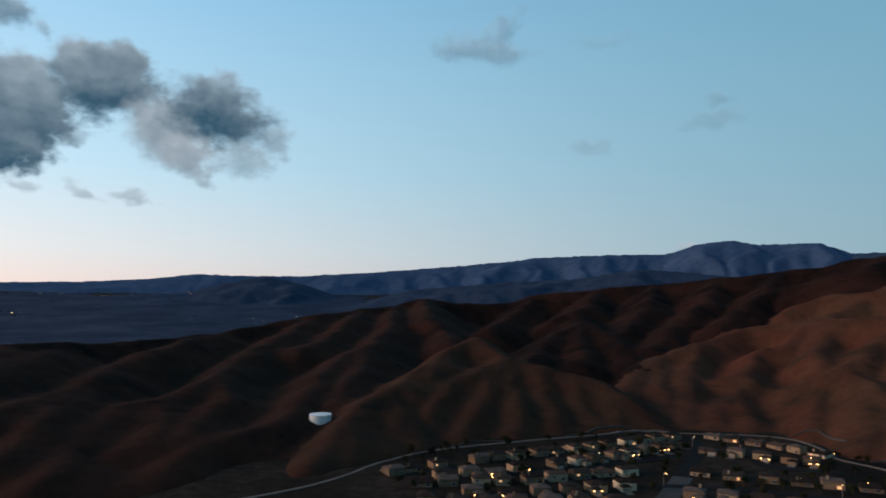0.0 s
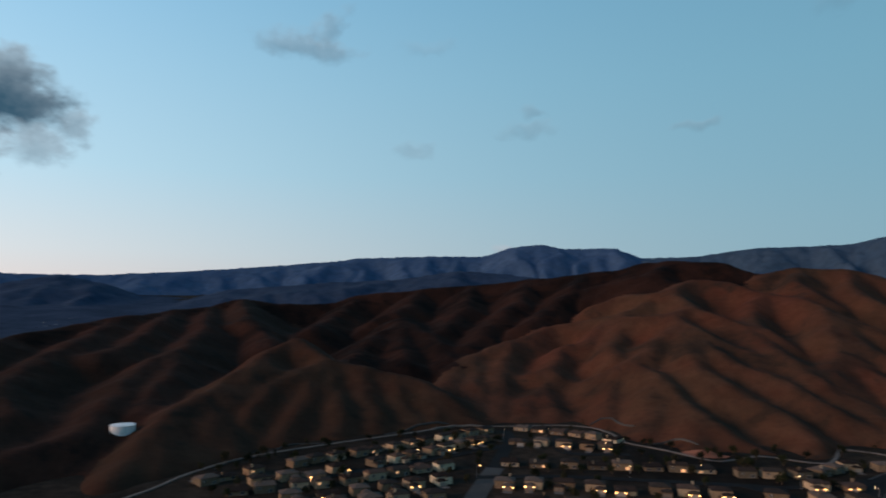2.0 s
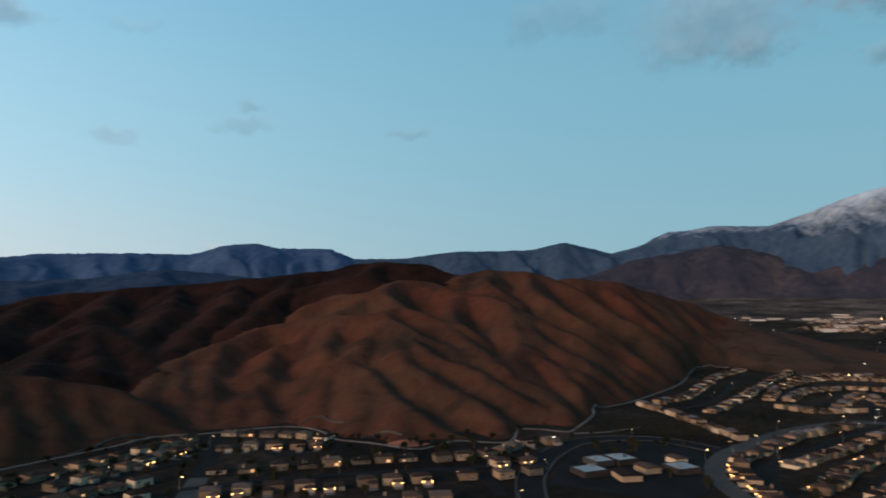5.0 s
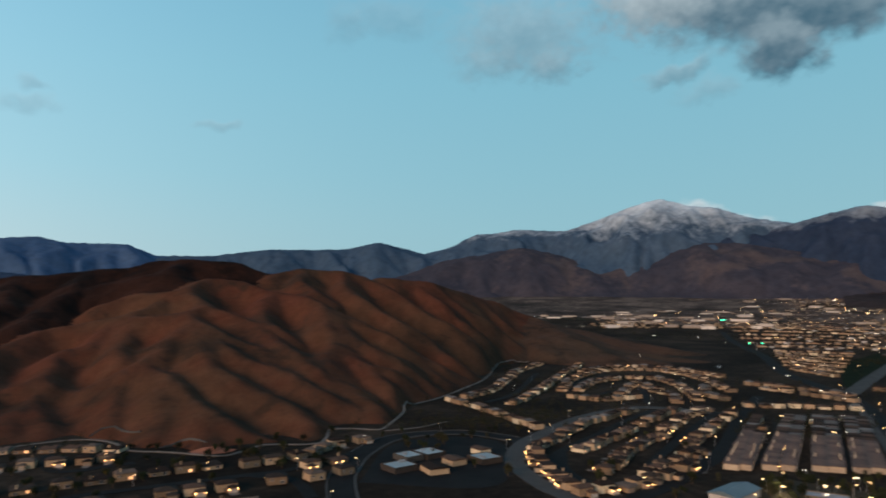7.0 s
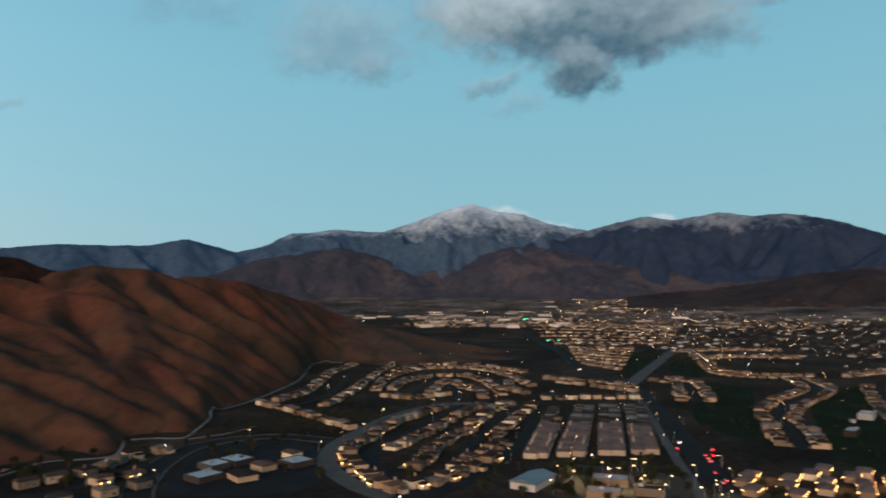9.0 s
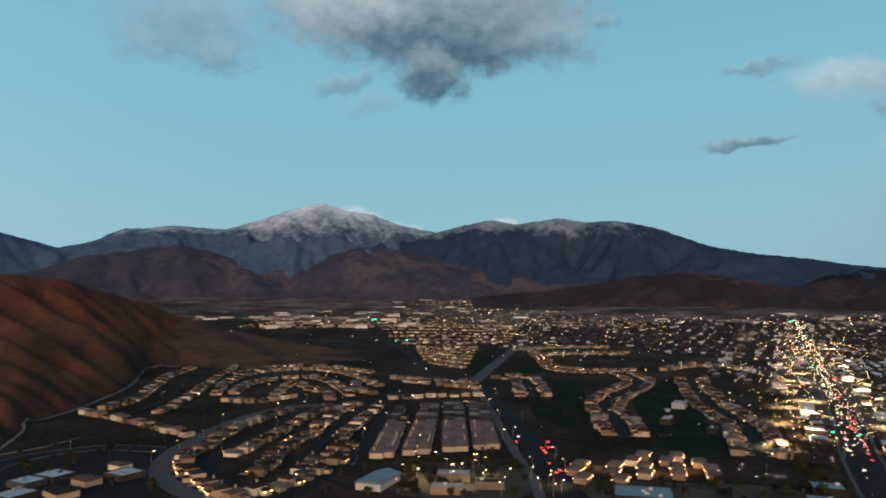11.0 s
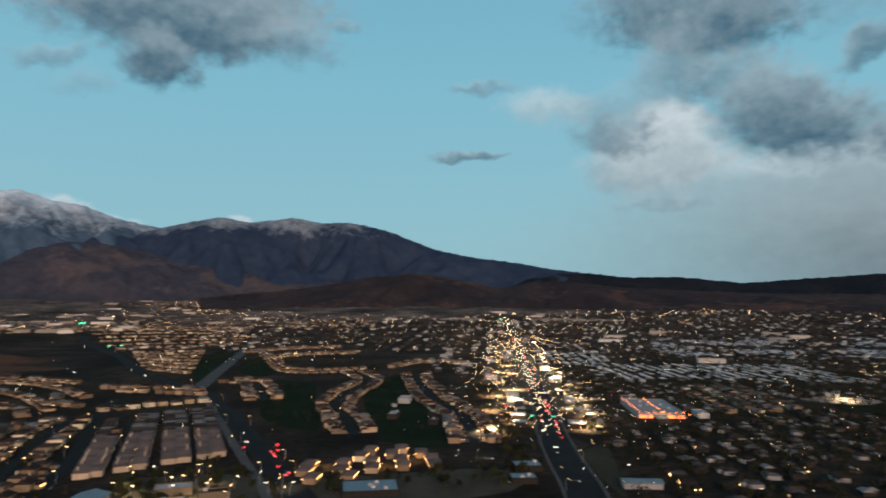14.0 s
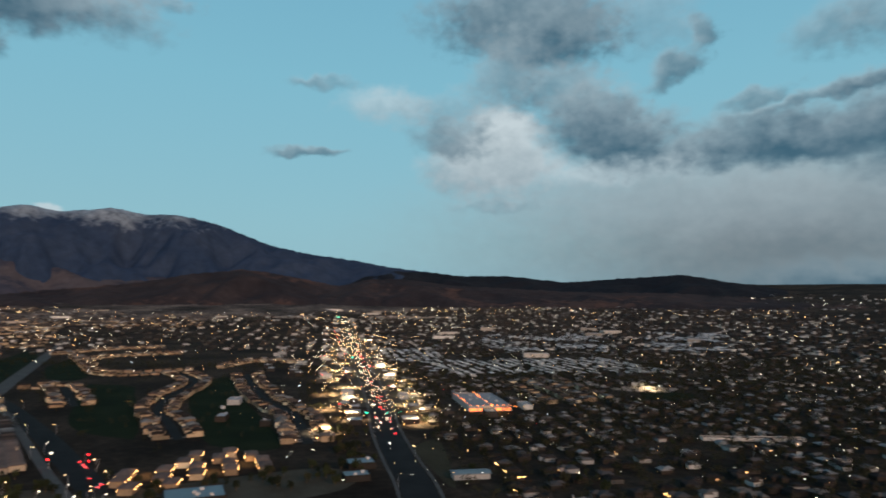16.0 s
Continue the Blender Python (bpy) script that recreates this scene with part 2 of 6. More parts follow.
cloud(86.6, 6.2, 0.7, 0.3, 0.80, 0.95, 0.50, 0.40, 0, 0.05, 0.30)
cloud(-75.0, 14.0, 16.0, 5.0, 0.80, 0.35, 0.50, 0.80, 0, 0.00, 0.25)
cloud(-120.0, 20.0, 22.0, 6.0, 0.70, 0.35, 0.50, 0.80, 0, 0.00, 0.25)
cloud(178.0, 12.0, 20.0, 6.0, 0.70, 0.30, 0.50, 0.80, 0, 0.00, 0.25)
back = wt.nodes.new("ShaderNodeBackground")
back.inputs[1].default_value = 1.0
wt.links.new(sky, back.inputs[0])
wt.links.new(back.outputs[0], wt.nodes.new("ShaderNodeOutputWorld").inputs[0])

sun = new("sun", bpy.data.lights.new("sun", "SUN"))
sun.data.energy, sun.data.angle, sun.data.color = 2.75, radians(26), (1.0, 0.64, 0.43)
SUN_FROM, SUN_UP = -93.0, 16.0
sun.matrix_world = look((0, 0, 500), (-500 * math.sin(radians(SUN_FROM)), -500 * math.cos(radians(SUN_FROM)), 500 - 500 * math.tan(radians(SUN_UP))))


# ---- numbers in plan: smooth noise, places by bearing and distance ----
rng = np.random.default_rng(7)
PERM = rng.permutation(512)
ANG = rng.random(512) * 2 * np.pi


def perlin(x, y, seed=0):
    xi, yi = np.floor(x).astype(int), np.floor(y).astype(int)
    xf, yf = x - xi, y - yi
    u, v = xf * xf * xf * (xf * (xf * 6 - 15) + 10), yf * yf * yf * (yf * (yf * 6 - 15) + 10)

    def corner(i, j):
        a = ANG[(PERM[(PERM[(xi + i + seed * 37) % 512] + yi + j) % 512])]
        return np.cos(a) * (xf - i) + np.sin(a) * (yf - j)
    return (corner(0, 0) * (1 - u) + corner(1, 0) * u) * (1 - v) + (corner(0, 1) * (1 - u) + corner(1, 1) * u) * v


def fbm(x, y, octaves=4, seed=0, gain=0.5):
    total, amp = 0, 1.0
    for o in range(octaves):
        total = total + amp * perlin(x * 2 ** o, y * 2 ** o, seed + o)
        amp *= gain
    return total


def ridged(x, y, octaves=4, seed=0, gain=0.5):
    total, amp = 0, 1.0
    for o in range(octaves):
        total = total + amp * (1 - 2.2 * np.abs(perlin(x * 2 ** o, y * 2 ** o, seed + o)))
        amp *= gain
    return total


def valley(x, y):
    """Height of the valley floor: level near by, rising gently to the foot of the mountains."""
    r = np.hypot(x, y)
    return 150 * np.clip((r - 1800) / 2600, 0, 1.2) ** 1.6


def polar(bearing, r):
    return r * math.sin(radians(bearing)), r * math.cos(radians(bearing))


def link_mesh(name, verts, faces, material, smooth=True, parent=None):
    me = bpy.data.meshes.new(name)
    me.from_pydata(verts, [], faces) if not isinstance(verts, np.ndarray) else me.from_pydata(verts.tolist(), [], faces.tolist() if isinstance(faces, np.ndarray) else faces)
    me.polygons.foreach_set("use_smooth", [smooth] * len(me.polygons))
    me.materials.append(material)
    ob = new(name, me)
    if parent is not None:
        ob.parent = parent
    return ob


# ---- materials ----
def material(name, rough=0.85, metal=0.0):
    m = bpy.data.materials.new(name)
    m.use_nodes = True
    b = m.node_tree.nodes["Principled BSDF"]
    b.inputs["Roughness"].default_value, b.inputs["Metallic"].default_value = rough, metal
    b.inputs["Specular IOR Level"].default_value = 0.25 if rough < 0.7 else 0.02
    return m, m.node_tree, b


def mottled(name, colours, scale, rough=0.9, bump=0.0, fine=None, metal=0.0, per_object=0.0):
    """A surface of some colours in patches of 1 / scale metres, with finer grain."""
    m, t, b = material(name, rough, metal)
    where = t.nodes.new("ShaderNodeNewGeometry").outputs["Position"]
    a = noise_node(t, where, scale, 6.0, 0.6)
    g = noise_node(t, where, fine or scale * 9, 3.0, 0.6)
    k = len(colours) - 1
    f = math_node(t, "MULTIPLY_ADD", math_node(t, "SUBTRACT", g, 0.5), 0.5, a)
    c = ramp(t, f, [(0.32 + 0.36 * i / max(k, 1), col) for i, col in enumerate(colours)])
    if per_object:
        info = t.nodes.new("ShaderNodeObjectInfo").outputs["Random"]
        c = mix_colour(t, 1.0, c, ramp(t, info, ((0.0, 1.0 - per_object), (1.0, 1.0))), "MULTIPLY")
    t.links.new(c, b.inputs["Base Color"])
    if bump:
        n = t.nodes.new("ShaderNodeBump")
        n.inputs["Strength"].default_value, n.inputs["Distance"].default_value = 0.6, bump
        t.links.new(g, n.inputs["Height"])
        t.links.new(n.outputs[0], b.inputs["Normal"])
    return m


def glowing(name, colour, strength):
    m = bpy.data.materials.new(name)
    m.use_nodes = True
    b = m.node_tree.nodes["Principled BSDF"]
    b.inputs["Base Color"].default_value = (*colour, 1)
    b.inputs["Emission Color"].default_value = (*colour, 1)
    b.inputs["Emission Strength"].default_value = strength
    return m


def hill_material(name, dry, red, dark, scrub=0.5):
    """Dry grass with redder soil showing, stained by patches of brush and dotted with shrubs."""
    m, t, b = material(name, 0.95)
    where = t.nodes.new("ShaderNodeNewGeometry").outputs["Position"]
    a = noise_node(t, where, 0.006, 6.0, 0.6)
    w = noise_node(t, where, 0.011, 5.0, 0.6, 0.8)
    g = noise_node(t, where, 0.05, 6.0, 0.65)
    s = noise_node(t, where, 0.22, 4.0, 0.7)
    c = mix_colour(t, ramp(t, a, ((0.4, 0.0), (0.6, 1.0))), dry, red)
    c = mix_colour(t, 1.0, c, ramp(t, g, ((0.3, 0.72), (0.7, 1.22))), "MULTIPLY")
    brush = ramp(t, math_node(t, "MULTIPLY_ADD", math_node(t, "SUBTRACT", g, 0.5), 0.6, w), ((0.62 - 0.2 * scrub, 0.0), (0.76 - 0.2 * scrub, 0.85)))
    c = mix_colour(t, brush, c, dark)
    c = mix_colour(t, ramp(t, s, ((0.62, 0.0), (0.70, 0.7))), c, dark)
    c = mix_colour(t, 1.0, c, ramp(t, s, ((0.3, 0.85), (0.7, 1.12))), "MULTIPLY")
    t.links.new(c, b.inputs["Base Color"])
    n = t.nodes.new("ShaderNodeBump")
    n.inputs["Strength"].default_value, n.inputs["Distance"].default_value = 0.45, 1.8
    t.links.new(g, n.inputs["Height"])
    t.links.new(n.outputs[0], b.inputs["Normal"])
    return m


def range_material(name, brush, bare, snow_from=None, snow_to=None, amount=1.0, clearings=None):
    """Chaparral with barer patches; clearings: colour of the burnt or grazed slopes; snow above a ragged line."""
    m, t, b = material(name, 0.95)
    geo = t.nodes.new("ShaderNodeNewGeometry")
    where = geo.outputs["Position"]
    a = noise_node(t, where, 0.0035, 7.0, 0.62)
    g = noise_node(t, where, 0.02, 7.0, 0.68)
    c = mix_colour(t, ramp(t, a, ((0.42, 0.0), (0.66, 1.0))), brush, bare)
    if clearings is not None:
        w = noise_node(t, where, 0.0021, 5.0, 0.55, 0.6)
        c = mix_colour(t, ramp(t, math_node(t, "MULTIPLY_ADD", math_node(t, "SUBTRACT", g, 0.5), 0.3, w), ((0.54, 0.0), (0.62, 0.85))), c, clearings)
    c = mix_colour(t, 1.0, c, ramp(t, g, ((0.3, 0.74), (0.7, 1.18))), "MULTIPLY")
    if snow_from is not None:
        z = t.nodes.new("ShaderNodeSeparateXYZ")
        t.links.new(where, z.inputs[0])
        h = math_node(t, "MULTIPLY_ADD", math_node(t, "SUBTRACT", g, 0.5), 300.0, z.outputs[2])
        h = math_node(t, "MULTIPLY_ADD", math_node(t, "SUBTRACT", a, 0.5), 380.0, h)
        n = t.nodes.new("ShaderNodeMapRange")
        t.links.new(h, n.inputs[0])
        for i, val in enumerate((snow_from, snow_to, 0.0, amount)):
            n.inputs[i + 1].default_value = val
        c = mix_colour(t, n.outputs[0], c, (0.58, 0.66, 0.70))
    t.links.new(c, b.inputs["Base Color"])
    n = t.nodes.new("ShaderNodeBump")
    n.inputs["Strength"].default_value, n.inputs["Distance"].default_value = 0.5, 4.0
    t.links.new(g, n.inputs["Height"])
    t.links.new(n.outputs[0], b.inputs["Normal"])
    return m


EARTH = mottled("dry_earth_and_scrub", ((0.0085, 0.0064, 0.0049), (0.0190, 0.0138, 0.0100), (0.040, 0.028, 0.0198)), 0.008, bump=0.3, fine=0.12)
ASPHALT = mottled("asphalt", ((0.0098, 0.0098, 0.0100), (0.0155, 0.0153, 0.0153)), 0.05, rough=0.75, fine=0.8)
PALE_ROAD = mottled("worn_pale_asphalt", ((0.045, 0.045, 0.043), (0.066, 0.064, 0.061)), 0.04, rough=0.8, fine=0.6)
CONCRETE = mottled("pale_concrete", ((0.10, 0.088, 0.076), (0.15, 0.13, 0.115)), 0.1, fine=1.0)
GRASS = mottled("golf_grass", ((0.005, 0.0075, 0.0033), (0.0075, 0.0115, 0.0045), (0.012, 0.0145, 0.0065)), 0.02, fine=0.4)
HILL = hill_material("dry_grass_hill", (0.062, 0.0315, 0.0185), (0.074, 0.0275, 0.0165), (0.027, 0.0175, 0.012), 0.42)
HILL_LOW = hill_material("low_scrub_hill", (0.055, 0.034, 0.0225), (0.062, 0.033, 0.0215), (0.023, 0.017, 0.0125), 0.55)
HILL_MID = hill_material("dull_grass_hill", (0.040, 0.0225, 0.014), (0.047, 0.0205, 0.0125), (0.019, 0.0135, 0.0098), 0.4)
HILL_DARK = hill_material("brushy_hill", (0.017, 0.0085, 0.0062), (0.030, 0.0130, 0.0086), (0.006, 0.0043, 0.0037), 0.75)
# west hills: their shade is put into a darker grass colour
HILL_SHADE_PAINTED = hill_material("grass_hill_painted_shade", (0.030, 0.0152, 0.0102), (0.037, 0.0154, 0.0102), (0.013, 0.0086, 0.0070), 0.45)
# RANGE_BLUE to RANGE_DUSTED carry distance haze as blue in their base colours
RANGE_BLUE = range_material("hazed_chaparral_range", (0.036, 0.069, 0.130), (0.048, 0.084, 0.146))
RANGE_DARK = range_material("hazed_dark_chaparral", (0.021, 0.036, 0.066), (0.032, 0.049, 0.080))
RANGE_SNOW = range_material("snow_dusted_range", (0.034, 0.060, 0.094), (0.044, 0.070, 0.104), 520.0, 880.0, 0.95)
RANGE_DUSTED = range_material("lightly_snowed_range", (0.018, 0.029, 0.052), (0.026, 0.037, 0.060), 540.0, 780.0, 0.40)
RANGE_BROWN = range_material("brown_foothills", (0.030, 0.031, 0.042), (0.044, 0.040, 0.048), clearings=(0.060, 0.049, 0.050))
RANGE_BLACK = range_material("wooded_dark_hills", (0.010, 0.011, 0.014), (0.015, 0.015, 0.017))
RANGE_WARM = range_material("warm_brown_foothills", (0.022, 0.018, 0.019), (0.036, 0.027, 0.026), clearings=(0.062, 0.036, 0.029))

# ---- ground: one sheet to the horizon ----
rings = np.concatenate(([0.0], np.geomspace(40, 4990, 150)))
bear = np.radians(np.arange(0, 360, 1.0))
gx, gy = rings[:, None] * np.sin(bear), rings[:, None] * np.cos(bear)
gz = valley(gx, gy) + np.clip((np.hypot(gx, gy) - 2200) / 1500, 0, 1) * 7 * fbm(gx / 400, gy / 400, 3, 5)
nb = len(bear)
quads = [(i * nb + j, i * nb + (j + 1) % nb, (i + 1) * nb + (j + 1) % nb, (i + 1) * nb + j) for i in range(len(rings) - 1) for j in range(nb)]
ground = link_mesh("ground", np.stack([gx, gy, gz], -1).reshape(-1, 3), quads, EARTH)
tagged(ground, "dark dry valley floor with scrub", "ground", kind="structure")

# ---- hills: rounded spurs that run down from their crests ----
SPURS = {"big": [], "peaked": [], "back": [], "west": [], "low": []}


def spur(hill, *crest):
    """One spur of a hill: bearing, distance and height along its crest."""
    SPURS[hill].append(crest)


spur("big", (33.4, 939, 100), (30.6, 962, 98), (28.5, 1001, 96), (26.4, 1010, 90), (24.0, 1005, 83), (22.2, 971, 72), (20.4, 941, 63), (18.6, 909, 54), (17.2, 890, 49), (16.3, 865, 43), (15.6, 829, 35), (15.3, 762, 23))
spur("big", (20.6, 940, 63), (19.8, 885, 50), (19.4, 810, 34), (19.6, 736, 18), (19.3, 698, 10), (18.6, 668, 4))
spur("big", (17.3, 892, 49), (17.5, 816, 34), (17.7, 740, 19), (17.3, 685, 7))
spur("big", (28.5, 990, 93), (26.6, 917, 67), (24.7, 910, 61), (23.7, 858, 47), (24.0, 802, 34), (23.1, 750, 21), (23.8, 708, 11), (23.4, 671, 2))
spur("big", (23.1, 750, 21), (21.6, 725, 16), (21.1, 673, 4))
spur("big", (24.0, 802, 34), (23.6, 821, 38), (22.4, 813, 36))
spur("big", (29.4, 962, 92), (28.6, 909, 73), (29.0, 829, 56))
spur("big", (33.4, 909, 92), (32.4, 858, 76), (31.2, 806, 59), (29.9, 785, 49), (28.5, 792, 42), (27.1, 783, 34), (26.6, 751, 24))
spur("big", (29.0, 791, 46), (28.3, 753, 31), (28.3, 703, 18), (28.6, 667, 10))
spur("big", (30.6, 782, 50), (32.0, 747, 45), (31.3, 698, 30), (31.6, 650, 18), (31.1, 620, 9))
spur("big", (32.0, 747, 45), (33.4, 694, 34), (34.4, 656, 25), (34.8, 613, 14), (35.0, 581, 6))
spur("big", (33.9, 678, 30), (35.9, 628, 19), (38.0, 607, 10), (40.3, 589, 2), (42.5, 582, 1))
spur("big", (33.4, 909, 92), (34.3, 817, 68), (35.0, 758, 53), (37.1, 714, 41), (39.4, 691, 28), (41.6, 656, 20), (43.5, 622, 11), (43.6, 598, 4))
spur("big", (33.4, 939, 100), (35.1, 849, 78), (36.9, 794, 62), (38.6, 777, 51), (40.5, 760, 46), (42.2, 728, 39), (43.9, 703, 29), (45.2, 703, 19), (47.3, 678, 11), (49.0, 666, 5))
spur("big", (33.2, 1062, 133), (34.8, 984, 113), (36.7, 942, 101), (38.2, 927, 90), (39.7, 876, 75), (41.7, 804, 59), (43.1, 764, 48), (44.1, 741, 37), (46.1, 722, 23), (48.2, 694, 16), (50.1, 718, 5))
spur("big", (34.4, 903, 91), (36.2, 857, 79), (38.1, 837, 68), (39.7, 799, 55))
spur("big", (33.4, 939, 100), (34.8, 984, 113))
spur("big", (37.0, 1138, 151), (38.1, 1120, 140), (39.7, 1096, 131), (42.2, 1055, 125), (43.6, 1022, 114), (44.9, 994, 99), (47.1, 968, 86), (49.2, 949, 72), (51.2, 950, 48), (53.2, 936, 32), (54.9, 951, 17), (55.7, 938, 6))
spur("big", (39.7, 1096, 131), (38.9, 1025, 113), (39.1, 952, 94), (40.4, 894, 80))
spur("big", (43.6, 1022, 114), (44.0, 917, 85), (44.7, 867, 64), (46.2, 836, 53), (47.4, 802, 43), (49.1, 769, 29), (49.7, 730, 14))
spur("big", (44.7, 867, 64), (44.2, 787, 49), (45.0, 756, 33), (46.5, 735, 26))
spur("big", (44.9, 994, 99), (45.4, 913, 76), (47.5, 880, 63), (49.5, 869, 49), (51.3, 905, 36), (53.2, 896, 22), (54.3, 891, 8))
spur("big", (47.4, 802, 43), (49.3, 813, 38), (51.2, 850, 22), (52.7, 837, 9))
spur("big", (46.2, 836, 53), (45.7, 889, 68), (44.4, 925, 82))
spur("big", (39.4, 1187, 154), (40.4, 1236, 168), (42.3, 1245, 175), (43.8, 1234, 168), (45.4, 1251, 168), (47.1, 1256, 160), (48.4, 1229, 145), (50.2, 1205, 126), (51.8, 1163, 103), (53.4, 1140, 85), (55.0, 1131, 62), (56.5, 1141, 43), (58.0, 1194, 17))
spur("big", (45.4, 1251, 168), (45.5, 1147, 140), (47.1, 1088, 117), (49.5, 1047, 93), (51.7, 1033, 68), (53.6, 992, 43), (55.2, 993, 25))
spur("big", (42.3, 1245, 175), (42.0, 1150, 149), (43.1, 1091, 133))
spur("big", (33.2, 1062, 133), (31.1, 1073, 130), (29.2, 1103, 126), (27.3, 1085, 113))
spur("big", (33.2, 1062, 133), (34.4, 1139, 154), (37.0, 1138, 151))
spur("big", (31.1, 1027, 117), (29.7, 1007, 105), (28.5, 1001, 96))
spur("big", (48.4, 1283, 158), (50.8, 1308, 153), (52.6, 1339, 149), (55.5, 1424, 131), (58.3, 1505, 107), (61.1, 1552, 74))
spur("big", (52.6, 1339, 149), (54.5, 1315, 116), (56.4, 1316, 89), (58.3, 1364, 60), (60.6, 1374, 32), (62.0, 1299, 12))
spur("big", (55.5, 1424, 131), (57.3, 1406, 96), (59.0, 1414, 64), (60.6, 1421, 46))
spur("big", (50.8, 1308, 153), (53.1, 1260, 119), (55.2, 1220, 82), (56.9, 1209, 55), (58.3, 1254, 24))
spur("low", (61.1, 1552, 74), (63.9, 1598, 47), (65.8, 1585, 24), (67.6, 1570, 19), (70.3, 1545, 16), (72.9, 1501, 8))
spur("low", (61.1, 1508, 63), (63.4, 1488, 37), (65.7, 1441, 16), (69.4, 1331, 7), (71.6, 1261, 2))
spur("low", (60.6, 1421, 46), (63.0, 1400, 27), (65.7, 1329, 9), (68.5, 1237, 2))
spur("low", (65.7, 1524, 21), (68.0, 1433, 12), (71.2, 1382, 7), (73.8, 1333, 4))
spur("low", (60.6, 1374, 32), (62.5, 1316, 15), (64.8, 1237, 3))
spur("peaked", (2.5, 843, 76), (0.8, 795, 64), (-0.6, 751, 53), (-2.5, 713, 45), (-4.4, 668, 36), (-5.8, 631, 30), (-6.7, 607, 26), (-8.0, 567, 20), (-9.4, 536, 15), (-10.4, 504, 10), (-11.0, 477, 5))
spur("peaked", (2.5, 843, 76), (4.0, 806, 66), (5.4, 772, 56), (7.8, 757, 50), (10.0, 741, 43), (12.7, 730, 37), (14.5, 706, 29), (15.8, 675, 19), (16.6, 656, 12))
spur("peaked", (5.0, 768, 55), (3.1, 732, 46), (1.3, 701, 39), (0.1, 667, 31), (-1.0, 638, 24), (-2.0, 592, 15), (-2.2, 554, 6))
spur("peaked", (5.3, 768, 55), (4.1, 726, 44), (3.6, 675, 30), (2.3, 616, 15), (1.6, 585, 8))
spur("peaked", (5.4, 769, 55), (5.8, 708, 37), (6.3, 652, 20), (6.0, 607, 8))
spur("peaked", (7.5, 757, 50), (8.4, 702, 33), (9.3, 659, 18), (9.1, 630, 9))
spur("peaked", (10.3, 740, 43), (11.0, 698, 29), (11.8, 659, 14), (12.2, 640, 7))
spur("peaked", (13.2, 726, 36), (13.6, 687, 23), (14.2, 651, 11))
spur("peaked", (0.8, 795, 64), (0.3, 744, 50), (-1.1, 708, 42), (-2.3, 660, 32))
spur("peaked", (-4.4, 668, 36), (-3.7, 615, 23), (-4.3, 561, 11), (-5.7, 520, 5))
spur("peaked", (-6.7, 607, 26), (-6.6, 556, 15), (-8.0, 509, 8))
spur("back", (11.5, 1125, 89), (10.1, 1047, 74), (8.5, 974, 62), (7.7, 898, 48), (7.3, 829, 37))
spur("back", (11.5, 1125, 89), (13.1, 1027, 72), (14.5, 946, 57), (15.7, 844, 38))
spur("back", (11.5, 1125, 89), (11.3, 974, 62), (11.9, 857, 42))
spur("back", (-32.7, 823, 74), (-29.3, 857, 70), (-25.6, 894, 68), (-21.7, 933, 68), (-17.5, 1002, 72), (-14.0, 1074, 81), (-10.4, 1149, 92), (-6.8, 1223, 100), (-4.0, 1276, 104), (-1.6, 1320, 119), (0.8, 1353, 109), (5.5, 1368, 109))
spur("back", (7.2, 1374, 124), (8.6, 1379, 128), (12.7, 1392, 137), (16.2, 1390, 145), (19.8, 1361, 153), (23.5, 1332, 160), (26.4, 1311, 167), (29.2, 1291, 174), (31.1, 1277, 184), (33.0, 1264, 188), (34.9, 1251, 185), (36.7, 1250, 182), (38.8, 1230, 165))
spur("back", (8.3, 1368, 124), (7.1, 1318, 110), (5.5, 1206, 86), (4.0, 1091, 72))
spur("back", (12.7, 1392, 137), (11.9, 1234, 108), (10.7, 1181, 98))
spur("back", (17.1, 1383, 147), (16.7, 1194, 108), (15.4, 1083, 83), (14.1, 982, 64))
spur("back", (21.7, 1344, 156), (21.2, 1177, 117), (19.2, 1082, 91), (18.1, 991, 70), (17.0, 940, 58))
spur("back", (26.4, 1311, 167), (25.4, 1184, 132), (23.6, 1096, 104), (21.7, 1027, 84))
spur("back", (33.0, 1264, 188), (32.0, 1177, 161), (29.2, 1202, 152), (27.3, 1196, 142))
spur("west", (-4.0, 1276, 104), (-4.4, 1069, 76), (-5.8, 932, 59), (-6.7, 812, 44), (-8.0, 708, 31), (-8.9, 637, 23))
spur("west", (-6.8, 1223, 100), (-8.6, 1025, 74), (-9.9, 935, 63), (-11.8, 890, 58))
spur("west", (-5.8, 932, 59), (-8.3, 852, 51), (-10.3, 748, 39), (-11.0, 676, 30))
spur("west", (-1.6, 1320, 119), (-1.1, 1131, 88), (0.3, 1046, 69), (0.8, 969, 57))
spur("west", (-17.5, 1002, 72), (-20.4, 903, 64), (-23.4, 844, 58), (-25.1, 791, 52), (-26.6, 733, 46), (-28.5, 678, 41), (-30.6, 643, 40), (-32.6, 617, 39), (-34.5, 594, 38))
spur("west", (-10.4, 1149, 92), (-13.1, 978, 69), (-15.7, 866, 55), (-17.8, 763, 42), (-19.7, 700, 36), (-21.5, 671, 33), (-24.2, 641, 30), (-26.0, 595, 24), (-28.1, 521, 17), (-30.7, 469, 14))
spur("west", (-27.7, 695, 42), (-29.4, 609, 33), (-30.5, 565, 28), (-31.8, 531, 24), (-33.1, 512, 22))
spur("west", (-11.0, 676, 30), (-13.0, 588, 19), (-16.5, 561, 16), (-19.0, 538, 14), (-21.0, 505, 10), (-22.9, 477, 6), (-25.2, 460, 4))
